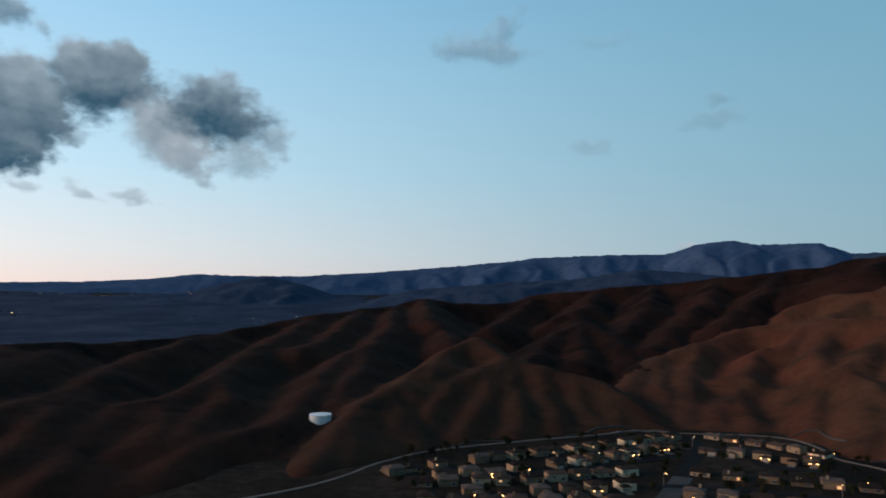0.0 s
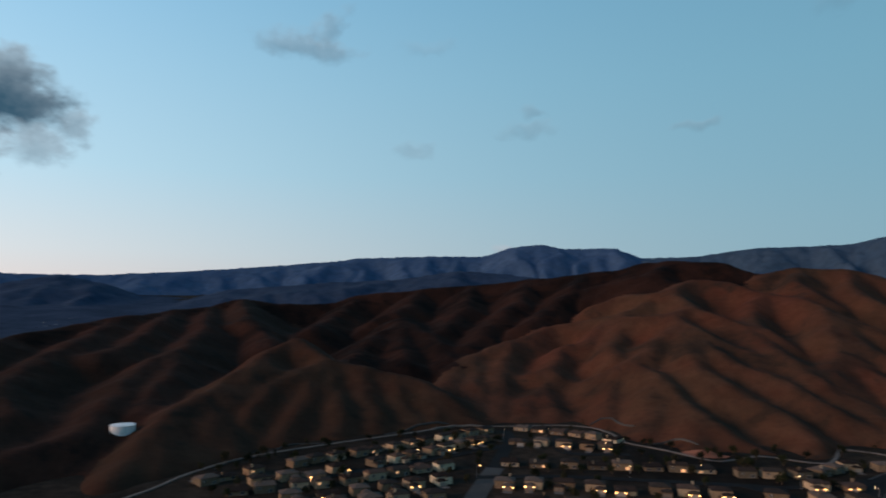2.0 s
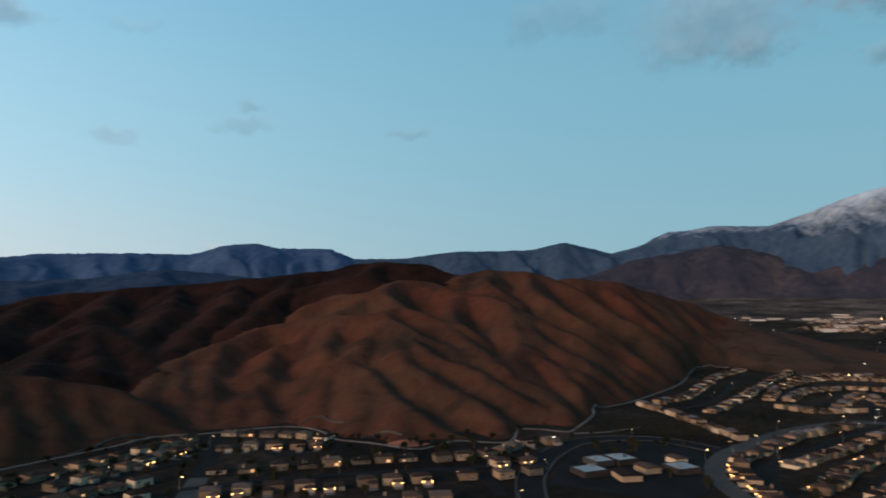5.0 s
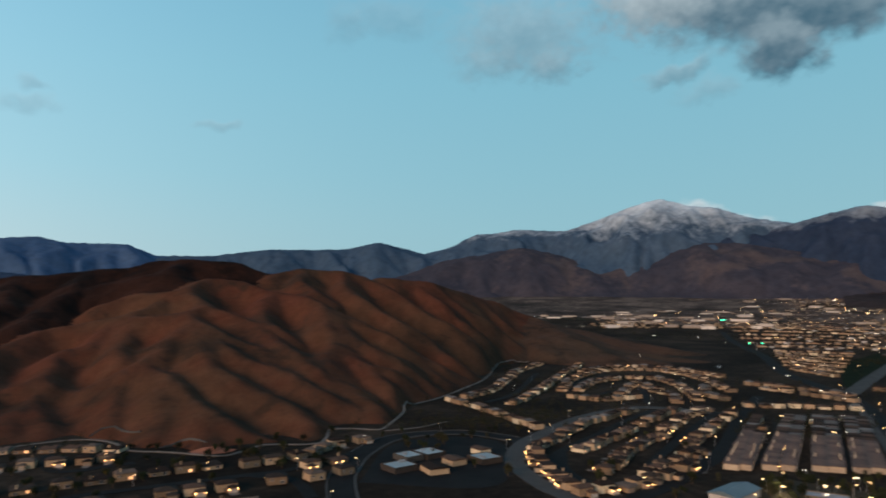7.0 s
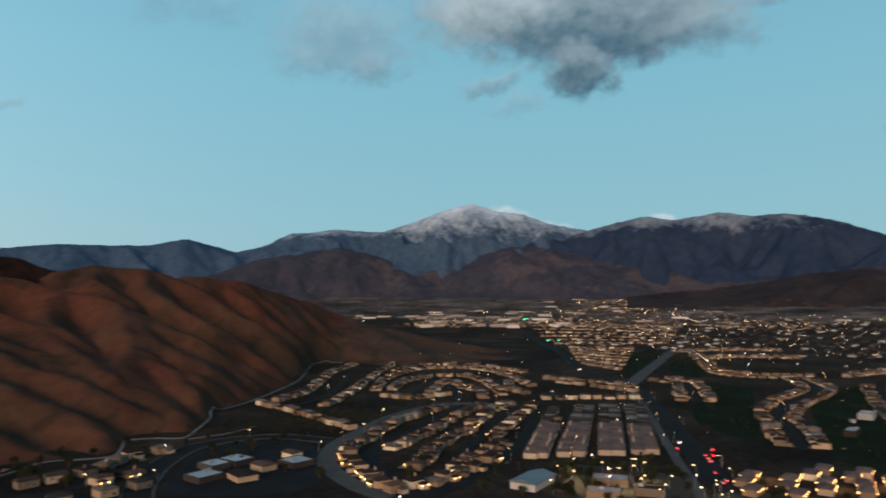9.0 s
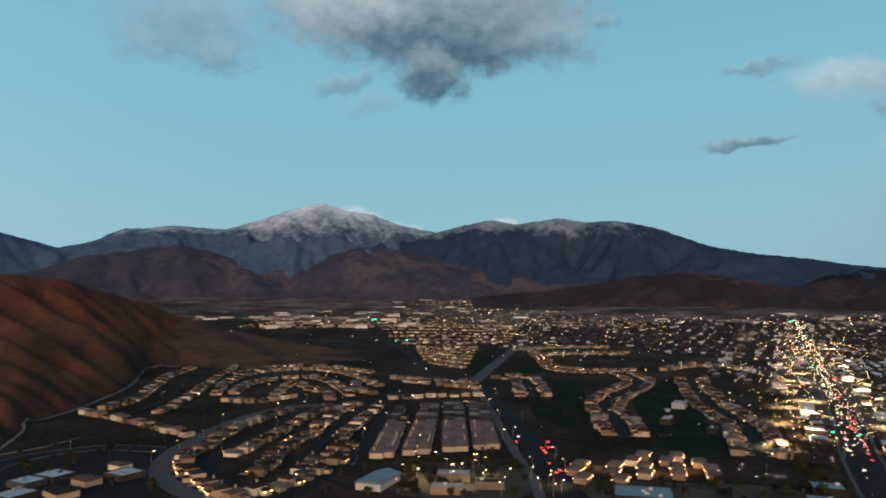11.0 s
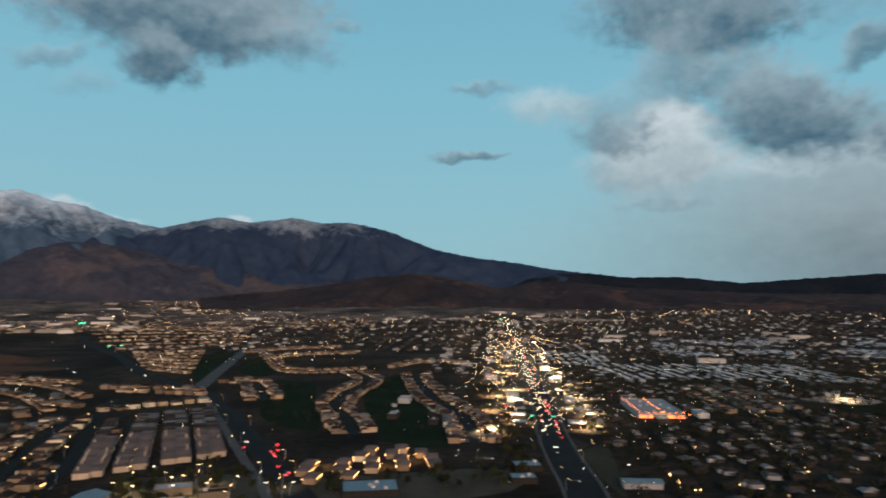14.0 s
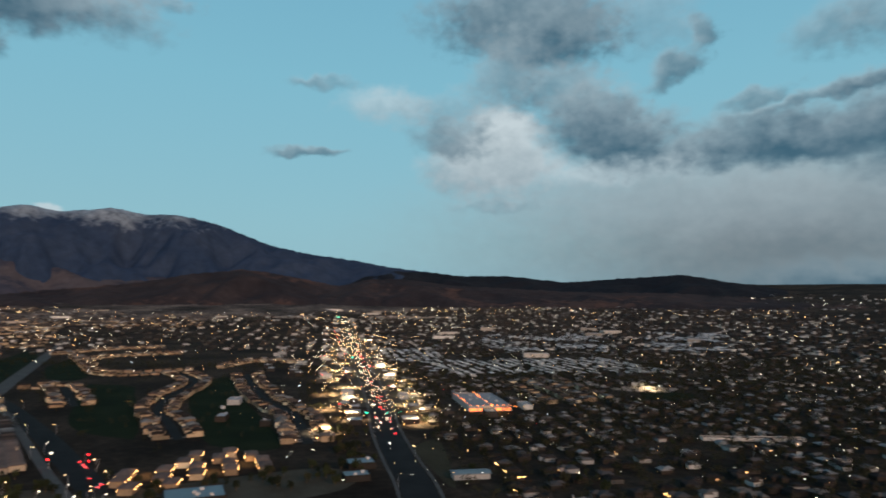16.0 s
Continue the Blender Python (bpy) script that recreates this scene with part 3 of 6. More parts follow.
spur("west", (-17.8, 763, 42), (-17.4, 663, 30), (-19.8, 572, 19), (-22.6, 539, 15), (-25.7, 507, 11), (-27.8, 469, 9))
spur("west", (-21.5, 671, 33), (-21.9, 598, 23), (-24.2, 536, 15), (-26.4, 510, 12))
spur("west", (-32.7, 823, 74), (-34.0, 737, 62), (-35.2, 648, 48))
spur("west", (-29.3, 857, 70), (-30.7, 779, 61), (-32.7, 723, 57), (-34.6, 680, 53))

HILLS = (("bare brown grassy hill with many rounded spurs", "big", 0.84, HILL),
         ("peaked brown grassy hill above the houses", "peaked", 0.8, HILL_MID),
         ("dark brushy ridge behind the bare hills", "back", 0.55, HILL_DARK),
         ("dry hills with shallow gullies, shade put into their colour", "west", 0.55, HILL_SHADE_PAINTED),
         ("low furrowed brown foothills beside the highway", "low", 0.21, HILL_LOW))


# the path along the foot of the hills, in plan
FOOT_PATH = ((-190, 392), (-130, 408), (-90, 437), (-65, 468), (-45, 504), (-8, 543), (55, 574), (130, 604), (174, 621), (230, 611), (270, 606), (296, 589), (301, 555), (294, 521), (309, 489),
             (323, 449), (337, 445), (369, 451), (382, 435), (398, 419), (420, 432), (446, 453), (463, 437), (471, 417), (506, 432), (556, 459), (587, 481),
             (654, 488), (757, 516), (851, 548), (1031, 633), (1099, 616))
HILL_EDGE = [(-64, 380), (-30, 380), (66, 1180), (74, 1200), (86, 1300)]


def weathered(Z, cell, rounds, cut, creep):
    """Lets rain cut gullies into a height map: water runs to the lowest neighbour and carves with the area it drains."""
    ny, nx = Z.shape
    flat_n = ny * nx
    index = np.arange(flat_n).reshape(ny, nx)
    for k in range(rounds):
        P = np.pad(Z, 1, mode="edge")
        lap = P[:-2, 1:-1] + P[2:, 1:-1] + P[1:-1, :-2] + P[1:-1, 2:] - 4 * Z
        Z = Z + creep * lap
        P = np.pad(Z, 1, constant_values=1e9)
        drop, to = np.zeros(Z.shape), index.copy()
        for di in (-1, 0, 1):
            for dj in (-1, 0, 1):
                if di or dj:
                    fall = (Z - P[1 + di:ny + 1 + di, 1 + dj:nx + 1 + dj]) / math.hypot(di, dj)
                    better = fall > drop
                    drop, to = np.where(better, fall, drop), np.where(better, index + di * nx + dj, to)
        order = np.argsort(Z, axis=None)
        recv, area = to.reshape(-1).tolist(), [cell * cell] * flat_n
        up = order[::-1].tolist()
        for c in up:
            r = recv[c]
            if r != c:
                area[r] += area[c]
        F = (cut * np.array(area) ** 0.45 / cell * np.clip(Z.reshape(-1) / 6, 0, 1)).tolist()
        z = Z.reshape(-1).tolist()
        for c in reversed(up):
            r = recv[c]
            if r != c:
                z[c] = (z[c] + F[c] * z[r]) / (1 + F[c])
        Z = np.array(z).reshape(ny, nx)
    return Z


CELL = 6.5
HX, HY = np.arange(-1300, 2090, CELL), np.arange(150, 2150, CELL)


def hill_map():
    """Heights of the hills on a square grid, and which hill each place belongs to."""
    X, Y = np.meshgrid(HX, HY)
    wx, wy = X + 9 * fbm(X / 55, Y / 55, 2, 11), Y + 9 * fbm(X / 55, Y / 55, 2, 21)
    best, owner = np.full(X.shape, -1e3), np.zeros(X.shape, int)
    for g, (_, key, slope, _) in enumerate(HILLS):
        for crest in SPURS[key]:
            pts = [(*polar(b, d), h) for b, d, h in crest]
            for (x0, y0, z0), (x1, y1, z1) in zip(pts, pts[1:]):
                ex, ey = x1 - x0, y1 - y0
                s = np.clip(((wx - x0) * ex + (wy - y0) * ey) / (ex * ex + ey * ey), 0, 1)
                d = np.hypot(wx - x0 - s * ex, wy - y0 - s * ey)
                top = z0 + s * (z1 - z0) - slope * d * d / (d + 13)
                owner = np.where(top > best, g, owner)
                best = np.maximum(best, top)
    Z = best + np.clip(best / 30, 0, 1) * (3.5 * fbm(X / 60, Y / 60, 3, 31))
    edge = sorted([(math.degrees(math.atan2(x, y)), math.hypot(x, y)) for x, y in FOOT_PATH] + HILL_EDGE)
    brink = np.interp(np.degrees(np.arctan2(X, Y)), [e[0] for e in edge], [e[1] for e in edge])
    Z = np.minimum(np.maximum(Z, -12), np.clip((np.hypot(X, Y) - brink) * 0.5, -12, None))
    return weathered(Z, CELL, 7, 0.038, 0.07), owner


HILL_Z, HILL_OWNER = hill_map()


def cubic(grid, fx, fy):
    """Smooth values between the places of a grid."""
    i, j = np.clip(np.floor(fx).astype(int), 1, grid.shape[1] - 3), np.clip(np.floor(fy).astype(int), 1, grid.shape[0] - 3)
    u, v = np.clip(fx - i, 0, 1), np.clip(fy - j, 0, 1)

    def weights(t):
        return ((1 - t) ** 3 / 6, (3 * t ** 3 - 6 * t ** 2 + 4) / 6, (-3 * t ** 3 + 3 * t ** 2 + 3 * t + 1) / 6, t ** 3 / 6)
    wu, wv = weights(u), weights(v)
    return sum(wv[b] * sum(wu[a] * grid[j + b - 1, i + a - 1] for a in range(4)) for b in range(4))


def hill_height(x, y):
    return cubic(HILL_Z, (x - HX[0]) / CELL, (y - HY[0]) / CELL)


def hills():
    a = np.radians(np.arange(-52, 82, 0.13))
    r = np.geomspace(370, 2050, 340)
    A, R = np.meshgrid(a, r)
    X, Y = R * np.sin(A), R * np.cos(A)
    Z = hill_height(X, Y)
    Z = Z + np.clip(Z / 30, 0, 1) * (0.7 * fbm(X / 14, Y / 14, 3, 41) + 1.2 * fbm(X / 42, Y / 42, 3, 43))
    own_at = HILL_OWNER[np.clip(((Y - HY[0]) / CELL).astype(int), 0, len(HY) - 1), np.clip(((X - HX[0]) / CELL).astype(int), 0, len(HX) - 1)]
    n = len(a)
    verts = np.stack([X, Y, Z], -1).reshape(-1, 3)
    i, j = np.meshgrid(np.arange(len(r) - 1), np.arange(n - 1), indexing="ij")
    q = np.stack([i * n + j, i * n + j + 1, (i + 1) * n + j + 1, (i + 1) * n + j], -1).reshape(-1, 4)
    zq = Z.reshape(-1)[q].max(1)
    own = own_at.reshape(-1)[q[:, 0]]
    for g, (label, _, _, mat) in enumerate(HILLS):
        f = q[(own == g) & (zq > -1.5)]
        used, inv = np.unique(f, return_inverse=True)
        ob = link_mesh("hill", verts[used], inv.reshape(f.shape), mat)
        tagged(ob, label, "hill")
    return a, r, Z


hill_a, hill_r, hill_z = hills()


def surface(x, y):
    """Height of the ground or of the hill on it."""
    z = float(valley(x, y))
    b, d = math.atan2(x, y), math.hypot(x, y)
    if hill_a[0] < b < hill_a[-1] and hill_r[0] < d < hill_r[-1]:
        z = max(z, float(hill_z[np.searchsorted(hill_r, d), np.searchsorted(hill_a, b)]))
    return z


# ---- mountain ranges: skyline as bearing and elevation in degrees ----
def mountain_range(label, line, crest, foot, mat, seed, spur=420.0, rugged=0.30, rough_line=9.0):
    line = sorted(line)
    la, le = np.array([p[0] for p in line]), np.array([p[1] for p in line])
    cell = 19.0
    a = np.degrees(np.arange(radians(la[0]), radians(la[-1]), cell / crest))
    rr = np.arange(foot, crest + 61, cell)
    A, R = np.meshgrid(a, rr)
    X, Y = R * np.sin(np.radians(A)), R * np.cos(np.radians(A))
    arc = np.radians(A) * crest
    u = np.clip((R - foot) / (crest - foot), 0, 1)
    E = np.interp(A, la, le)
    top = H + crest * np.tan(np.radians(E))
    base = valley(X, Y) - 12
    warp = 0.25 * spur * fbm(arc / spur, R / spur, 3, seed + 3)
    bulge = ridged((arc + warp) / spur, (R + warp) / (1.6 * spur), 4, seed + 5, 0.5)
    Z = base + (top - base) * (0.45 * u + 0.55 * u ** 1.8) + (top - base) * rugged * (bulge - 0.6) * np.clip(4 * u * (1 - u), 0, 1)
    Z = weathered(np.maximum(Z, base), cell, 9, 0.028, 0.06)
    seen = ((Z - H) / R).max(0)
    lift = np.tan(np.radians(np.interp(a, la, le))) - seen
    lift = np.convolve(np.pad(lift, 4, mode="edge"), np.ones(9) / 9, "valid")
    Z = Z + lift * R * u ** 1.5 + rough_line * u * fbm(arc / 45, R / 45, 4, seed + 9)
    n = len(a)
    i, j = np.meshgrid(np.arange(len(rr) - 1), np.arange(n - 1), indexing="ij")
    q = np.stack([i * n + j, i * n + j + 1, (i + 1) * n + j + 1, (i + 1) * n + j], -1).reshape(-1, 4)
    return tagged(link_mesh("mountain_range", np.stack([X, Y, Z], -1).reshape(-1, 3), q, mat), label, "mountain")


mountain_range("chaparral mountain range on the horizon, painted haze-blue",
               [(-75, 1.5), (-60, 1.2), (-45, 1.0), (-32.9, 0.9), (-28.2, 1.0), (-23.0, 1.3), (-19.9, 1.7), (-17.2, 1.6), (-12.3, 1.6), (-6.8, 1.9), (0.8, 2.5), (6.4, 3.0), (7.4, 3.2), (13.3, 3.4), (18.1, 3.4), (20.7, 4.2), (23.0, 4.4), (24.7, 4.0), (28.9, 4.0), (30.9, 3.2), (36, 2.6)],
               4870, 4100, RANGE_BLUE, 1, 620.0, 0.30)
mountain_range("low hills in the valley, haze blue in their colour",
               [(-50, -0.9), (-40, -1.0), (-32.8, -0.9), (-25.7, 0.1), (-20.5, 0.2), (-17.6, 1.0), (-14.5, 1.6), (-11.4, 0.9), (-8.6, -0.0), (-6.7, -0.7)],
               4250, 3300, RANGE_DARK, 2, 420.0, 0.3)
mountain_range("dark foothill range behind the ridge, tinted with haze blue",
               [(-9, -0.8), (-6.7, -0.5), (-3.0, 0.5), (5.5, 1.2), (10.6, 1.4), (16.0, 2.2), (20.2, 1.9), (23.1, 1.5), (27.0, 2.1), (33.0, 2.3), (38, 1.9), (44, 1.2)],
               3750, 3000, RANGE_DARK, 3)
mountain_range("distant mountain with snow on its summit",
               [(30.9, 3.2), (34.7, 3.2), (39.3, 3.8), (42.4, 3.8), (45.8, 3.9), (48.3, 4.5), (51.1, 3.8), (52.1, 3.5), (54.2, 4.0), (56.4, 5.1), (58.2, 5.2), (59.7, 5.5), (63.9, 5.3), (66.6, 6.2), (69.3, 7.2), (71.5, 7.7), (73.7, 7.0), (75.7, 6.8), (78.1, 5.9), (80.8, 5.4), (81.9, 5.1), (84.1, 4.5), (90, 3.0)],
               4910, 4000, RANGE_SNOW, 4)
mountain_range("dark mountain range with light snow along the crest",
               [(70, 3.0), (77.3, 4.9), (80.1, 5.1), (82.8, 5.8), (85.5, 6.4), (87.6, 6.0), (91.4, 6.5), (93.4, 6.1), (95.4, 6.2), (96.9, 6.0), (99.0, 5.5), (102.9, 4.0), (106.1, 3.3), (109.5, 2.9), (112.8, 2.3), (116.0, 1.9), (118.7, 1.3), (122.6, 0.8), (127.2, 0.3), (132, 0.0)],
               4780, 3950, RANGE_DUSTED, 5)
mountain_range("dark wooded hills at the end of the range",
               [(108, 1.2), (112.8, 2.0), (116.0, 1.9), (118.7, 1.6), (122.6, 1.6), (127.2, 1.1), (131.8, 1.4), (136.5, 1.7), (139.8, 1.1), (144.1, 0.45), (148.0, 0.1), (154.0, -0.2), (165, 0.3), (185, 0.8), (200, 1.0)],
               4600, 3900, RANGE_BLACK, 8, 420.0, 0.25)
mountain_range("brown foothills under the mountains",
               [(42, 0.2), (48.5, 1.1), (50.6, 1.8), (53.6, 2.9), (57.1, 3.5), (60.4, 4.0), (63.2, 3.4), (66.9, 2.2), (68.5, 2.6), (71.2, 3.2), (74.5, 4.1), (77.3, 4.0), (81.0, 3.3), (88.0, 2.2), (96.0, 1.5), (101.9, 1.0), (110, 0.7)],
               4400, 3750, RANGE_BROWN, 6, 520.0, 0.26)
mountain_range("low dark brown hills behind the town",
               [(84, 0.0), (90, 0.5), (94, 1.0), (97, 1.6), (101, 2.0), (104, 1.6), (108.5, 0.7), (111, 1.3), (114, 1.3), (118, 0.8), (122, 0.6), (128, 0.3), (136, 0.2), (144, -0.3), (156, -0.5), (175, -0.4)],
               3900, 3200, RANGE_WARM, 7, 420.0, 0.26)


# ---- materials of the town ----
def varied(name, palette, rough=0.9, grain=0.6, per_island=False):
    """Paint or tile that differs from one house to the next, with stains and grain."""
    m, t, b = material(name, rough)
    if per_island:
        pick = t.nodes.new("ShaderNodeNewGeometry").outputs["Random Per Island"]
    else:
        pick = t.nodes.new("ShaderNodeObjectInfo").outputs["Random"]
    n = t.nodes.new("ShaderNodeValToRGB")
    n.color_ramp.interpolation = "CONSTANT"
    while len(n.color_ramp.elements) < len(palette):
        n.color_ramp.elements.new(0.5)
    for i, (e, c) in enumerate(zip(n.color_ramp.elements, palette)):
        e.position, e.color = i / len(palette), (*c, 1)
    t.links.new(pick, n.inputs[0])
    where = t.nodes.new("ShaderNodeNewGeometry").outputs["Position"]
    g = noise_node(t, where, grain, 4.0, 0.65)
    c = mix_colour(t, 1.0, n.outputs[0], ramp(t, g, ((0.3, 0.72), (0.7, 1.12))), "MULTIPLY")
    t.links.new(c, b.inputs["Base Color"])
    return m


STUCCO_COLOURS = ((0.203, 0.140, 0.088), (0.361, 0.277, 0.184), (0.149, 0.104, 0.067), (0.276, 0.198, 0.126), (0.531, 0.452, 0.317), (0.191, 0.138, 0.090), (0.319, 0.237, 0.154), (0.128, 0.100, 0.070))
ROOF_COLOURS = ((0.036, 0.025, 0.020), (0.055, 0.038, 0.030), (0.030, 0.024, 0.021), (0.075, 0.049, 0.037), (0.042, 0.032, 0.026), (0.024, 0.017, 0.014), (0.10, 0.076, 0.062))
STUCCO = varied("stucco", STUCCO_COLOURS)
DULL_COLOURS = ((0.026, 0.023, 0.022), (0.038, 0.033, 0.030), (0.021, 0.019, 0.017), (0.053, 0.050, 0.046), (0.030, 0.024, 0.020), (0.242, 0.237, 0.231), (0.034, 0.030, 0.027), (0.374, 0.363, 0.341), (0.045, 0.036, 0.030))
STUCCO_DULL = varied("dull_old_stucco", DULL_COLOURS)
STUCCO_DULL_FAR = varied("dull_old_stucco_far", DULL_COLOURS, per_island=True)
ROOF_TILE = varied("concrete_roof_tile", ROOF_COLOURS, 0.85, 1.2)
STUCCO_FAR = varied("stucco_far", STUCCO_COLOURS, per_island=True)
ROOF_FAR = varied("roof_tile_far", ROOF_COLOURS + ((0.09, 0.085, 0.08), (0.14, 0.13, 0.12)), per_island=True)
ROOF_TOWN = varied("old_town_roof", ((0.022, 0.019, 0.018), (0.033, 0.026, 0.023), (0.048, 0.044, 0.043), (0.015, 0.013, 0.012), (0.15, 0.148, 0.145), (0.040, 0.028, 0.022), (0.020, 0.017, 0.015), (0.075, 0.068, 0.062)), 0.85, 1.0)
ROOF_TOWN_FAR = varied("old_town_roof_far", ((0.022, 0.019, 0.018), (0.033, 0.026, 0.023), (0.048, 0.044, 0.043), (0.015, 0.013, 0.012), (0.15, 0.148, 0.145), (0.040, 0.028, 0.022), (0.020, 0.017, 0.015), (0.075, 0.068, 0.062)), 0.85, 1.0, True)
WHITE_ROOF = varied("white_membrane_roof", ((0.24, 0.24, 0.245), (0.18, 0.185, 0.19), (0.29, 0.285, 0.28)), 0.7, 0.15)
ROOF_PINK = varied("pinkish_roof_tile", ((0.105, 0.074, 0.062), (0.125, 0.086, 0.070), (0.088, 0.064, 0.055)), 0.85, 1.0)
PALE_WALL = varied("pale_concrete_wall", ((0.36, 0.33, 0.29), (0.22, 0.19, 0.16), (0.48, 0.45, 0.41), (0.28, 0.24, 0.20)))
STUCCO_CREAM = varied("cream_stucco", ((0.30, 0.24, 0.175), (0.36, 0.29, 0.21), (0.25, 0.20, 0.15)))
PARK_ROOF_FAR = varied("white_metal_roof_far", ((0.30, 0.31, 0.31), (0.22, 0.22, 0.22), (0.40, 0.40, 0.39), (0.10, 0.10, 0.10)), 0.6, 0.4, True)
PARK_ROOF = varied("white_metal_park_roof", ((0.40, 0.39, 0.37), (0.30, 0.29, 0.275), (0.50, 0.485, 0.46), (0.20, 0.195, 0.19)), 0.6, 0.4)
BLUE_ROOF = mottled("blue_grey_metal_roof", ((0.07, 0.098, 0.112), (0.10, 0.13, 0.145)), 0.06, rough=0.45, fine=1.5)
SCHOOL_ROOF = mottled("pale_grey_school_roof", ((0.21, 0.245, 0.25), (0.29, 0.32, 0.32)), 0.05, rough=0.6, fine=0.7)
WHITE_TRIM = mottled("white_painted_trim", ((0.30, 0.28, 0.26), (0.38, 0.36, 0.33)), 0.4)
TANK_PAINT = mottled("white_tank_paint", ((0.62, 0.62, 0.60), (0.74, 0.74, 0.72)), 0.15, rough=0.55, fine=1.2)
GARAGE = varied("garage_door_paint", ((0.26, 0.23, 0.19), (0.18, 0.14, 0.11), (0.32, 0.30, 0.27)), 0.6)
DOOR_WOOD = varied("front_door_paint", ((0.10, 0.05, 0.03), (0.06, 0.05, 0.05), (0.15, 0.07, 0.04)), 0.5)
DARK_GLASS = mottled("dark_window_glass", ((0.02, 0.025, 0.03), (0.035, 0.04, 0.05)), 0.5, rough=0.15)
BARK = mottled("bark", ((0.05, 0.035, 0.025), (0.09, 0.065, 0.045)), 1.5)
LEAF = varied("oak_leaves", ((0.018, 0.022, 0.011), (0.026, 0.030, 0.014), (0.014, 0.017, 0.010), (0.032, 0.030, 0.016)), 0.85, 0.5)
LEAF_FAR = varied("far_leaves", ((0.016, 0.018, 0.010), (0.024, 0.025, 0.013), (0.012, 0.014, 0.009), (0.028, 0.024, 0.014)), 0.9, 0.2, True)
STEEL = mottled("galvanised_steel", ((0.25, 0.25, 0.25), (0.35, 0.35, 0.35)), 1.0, rough=0.5, metal=0.6)
RED_SOIL = mottled("bare_red_soil", ((0.20, 0.075, 0.045), (0.26, 0.11, 0.07)), 0.06, fine=0.5)
FIELD = mottled("mown_dry_field", ((0.024, 0.021, 0.013), (0.036, 0.031, 0.020)), 0.02, fine=0.3)
BROWN_FIELD = mottled("brown_fallow_field", ((0.018, 0.015, 0.013), (0.058, 0.044, 0.036), (0.14, 0.104, 0.083)), 0.006, fine=0.05)
TAN_FIELD = mottled("ploughed_tan_field", ((0.15, 0.11, 0.088), (0.24, 0.18, 0.14), (0.10, 0.08, 0.066)), 0.006, fine=0.05)
# far valley floor: blue haze mixed into the ground colour
HAZE_FLOOR = mottled("haze_blue_valley_floor", ((0.010, 0.018, 0.037), (0.018, 0.030, 0.056), (0.032, 0.045, 0.074)), 0.004, fine=0.03)
LOT = mottled("worn_car_park_asphalt", ((0.034, 0.029, 0.021), (0.052, 0.045, 0.033)), 0.05, rough=0.85, fine=0.5)
CAR_PAINT = varied("car_paint", ((0.5, 0.5, 0.5), (0.05, 0.05, 0.06), (0.3, 0.31, 0.33), (0.2, 0.03, 0.03), (0.04, 0.07, 0.15)), 0.3)
RUBBER = mottled("tyre_rubber", ((0.02, 0.02, 0.02), (0.03, 0.03, 0.03)), 2.0)
LAMP_WARM = glowing("warm_lamp", (1.0, 0.58, 0.24), 9.5)
LAMP_AMBER = glowing("amber_lamp", (1.0, 0.46, 0.14), 12.0)
LAMP_WHITE = glowing("white_lamp", (1.0, 0.86, 0.60), 9.0)
LAMP_ORANGE = glowing("orange_lamp", (1.0, 0.20, 0.03), 8.0)
LAMP_COOL = glowing("cool_lamp", (0.85, 0.95, 1.0), 9.0)
LAMP_RED = glowing("red_lamp", (1.0, 0.012, 0.015), 7.0)
LAMP_GREEN = glowing("green_lamp", (0.02, 0.8, 0.40), 5.0)
LIT_WINDOW = glowing("lit_window", (1.0, 0.50, 0.20), 0.9)
SHOP_GLOW = glowing("lit_shop_front", (1.0, 0.80, 0.50), 2.6)
SHOP_GLOW_RED = glowing("orange_red_lit_front", (1.0, 0.20, 0.05), 2.0)
SHOP_GLOW_AMBER = glowing("amber_lit_front", (1.0, 0.42, 0.12), 2.2)
for lamp_material in (LAMP_WARM, LAMP_AMBER, LAMP_WHITE, LAMP_COOL, LAMP_ORANGE, SHOP_GLOW_RED, LAMP_RED, LAMP_GREEN, LIT_WINDOW, SHOP_GLOW, SHOP_GLOW_AMBER):
    lamp_material.cycles.emission_sampling = "NONE"


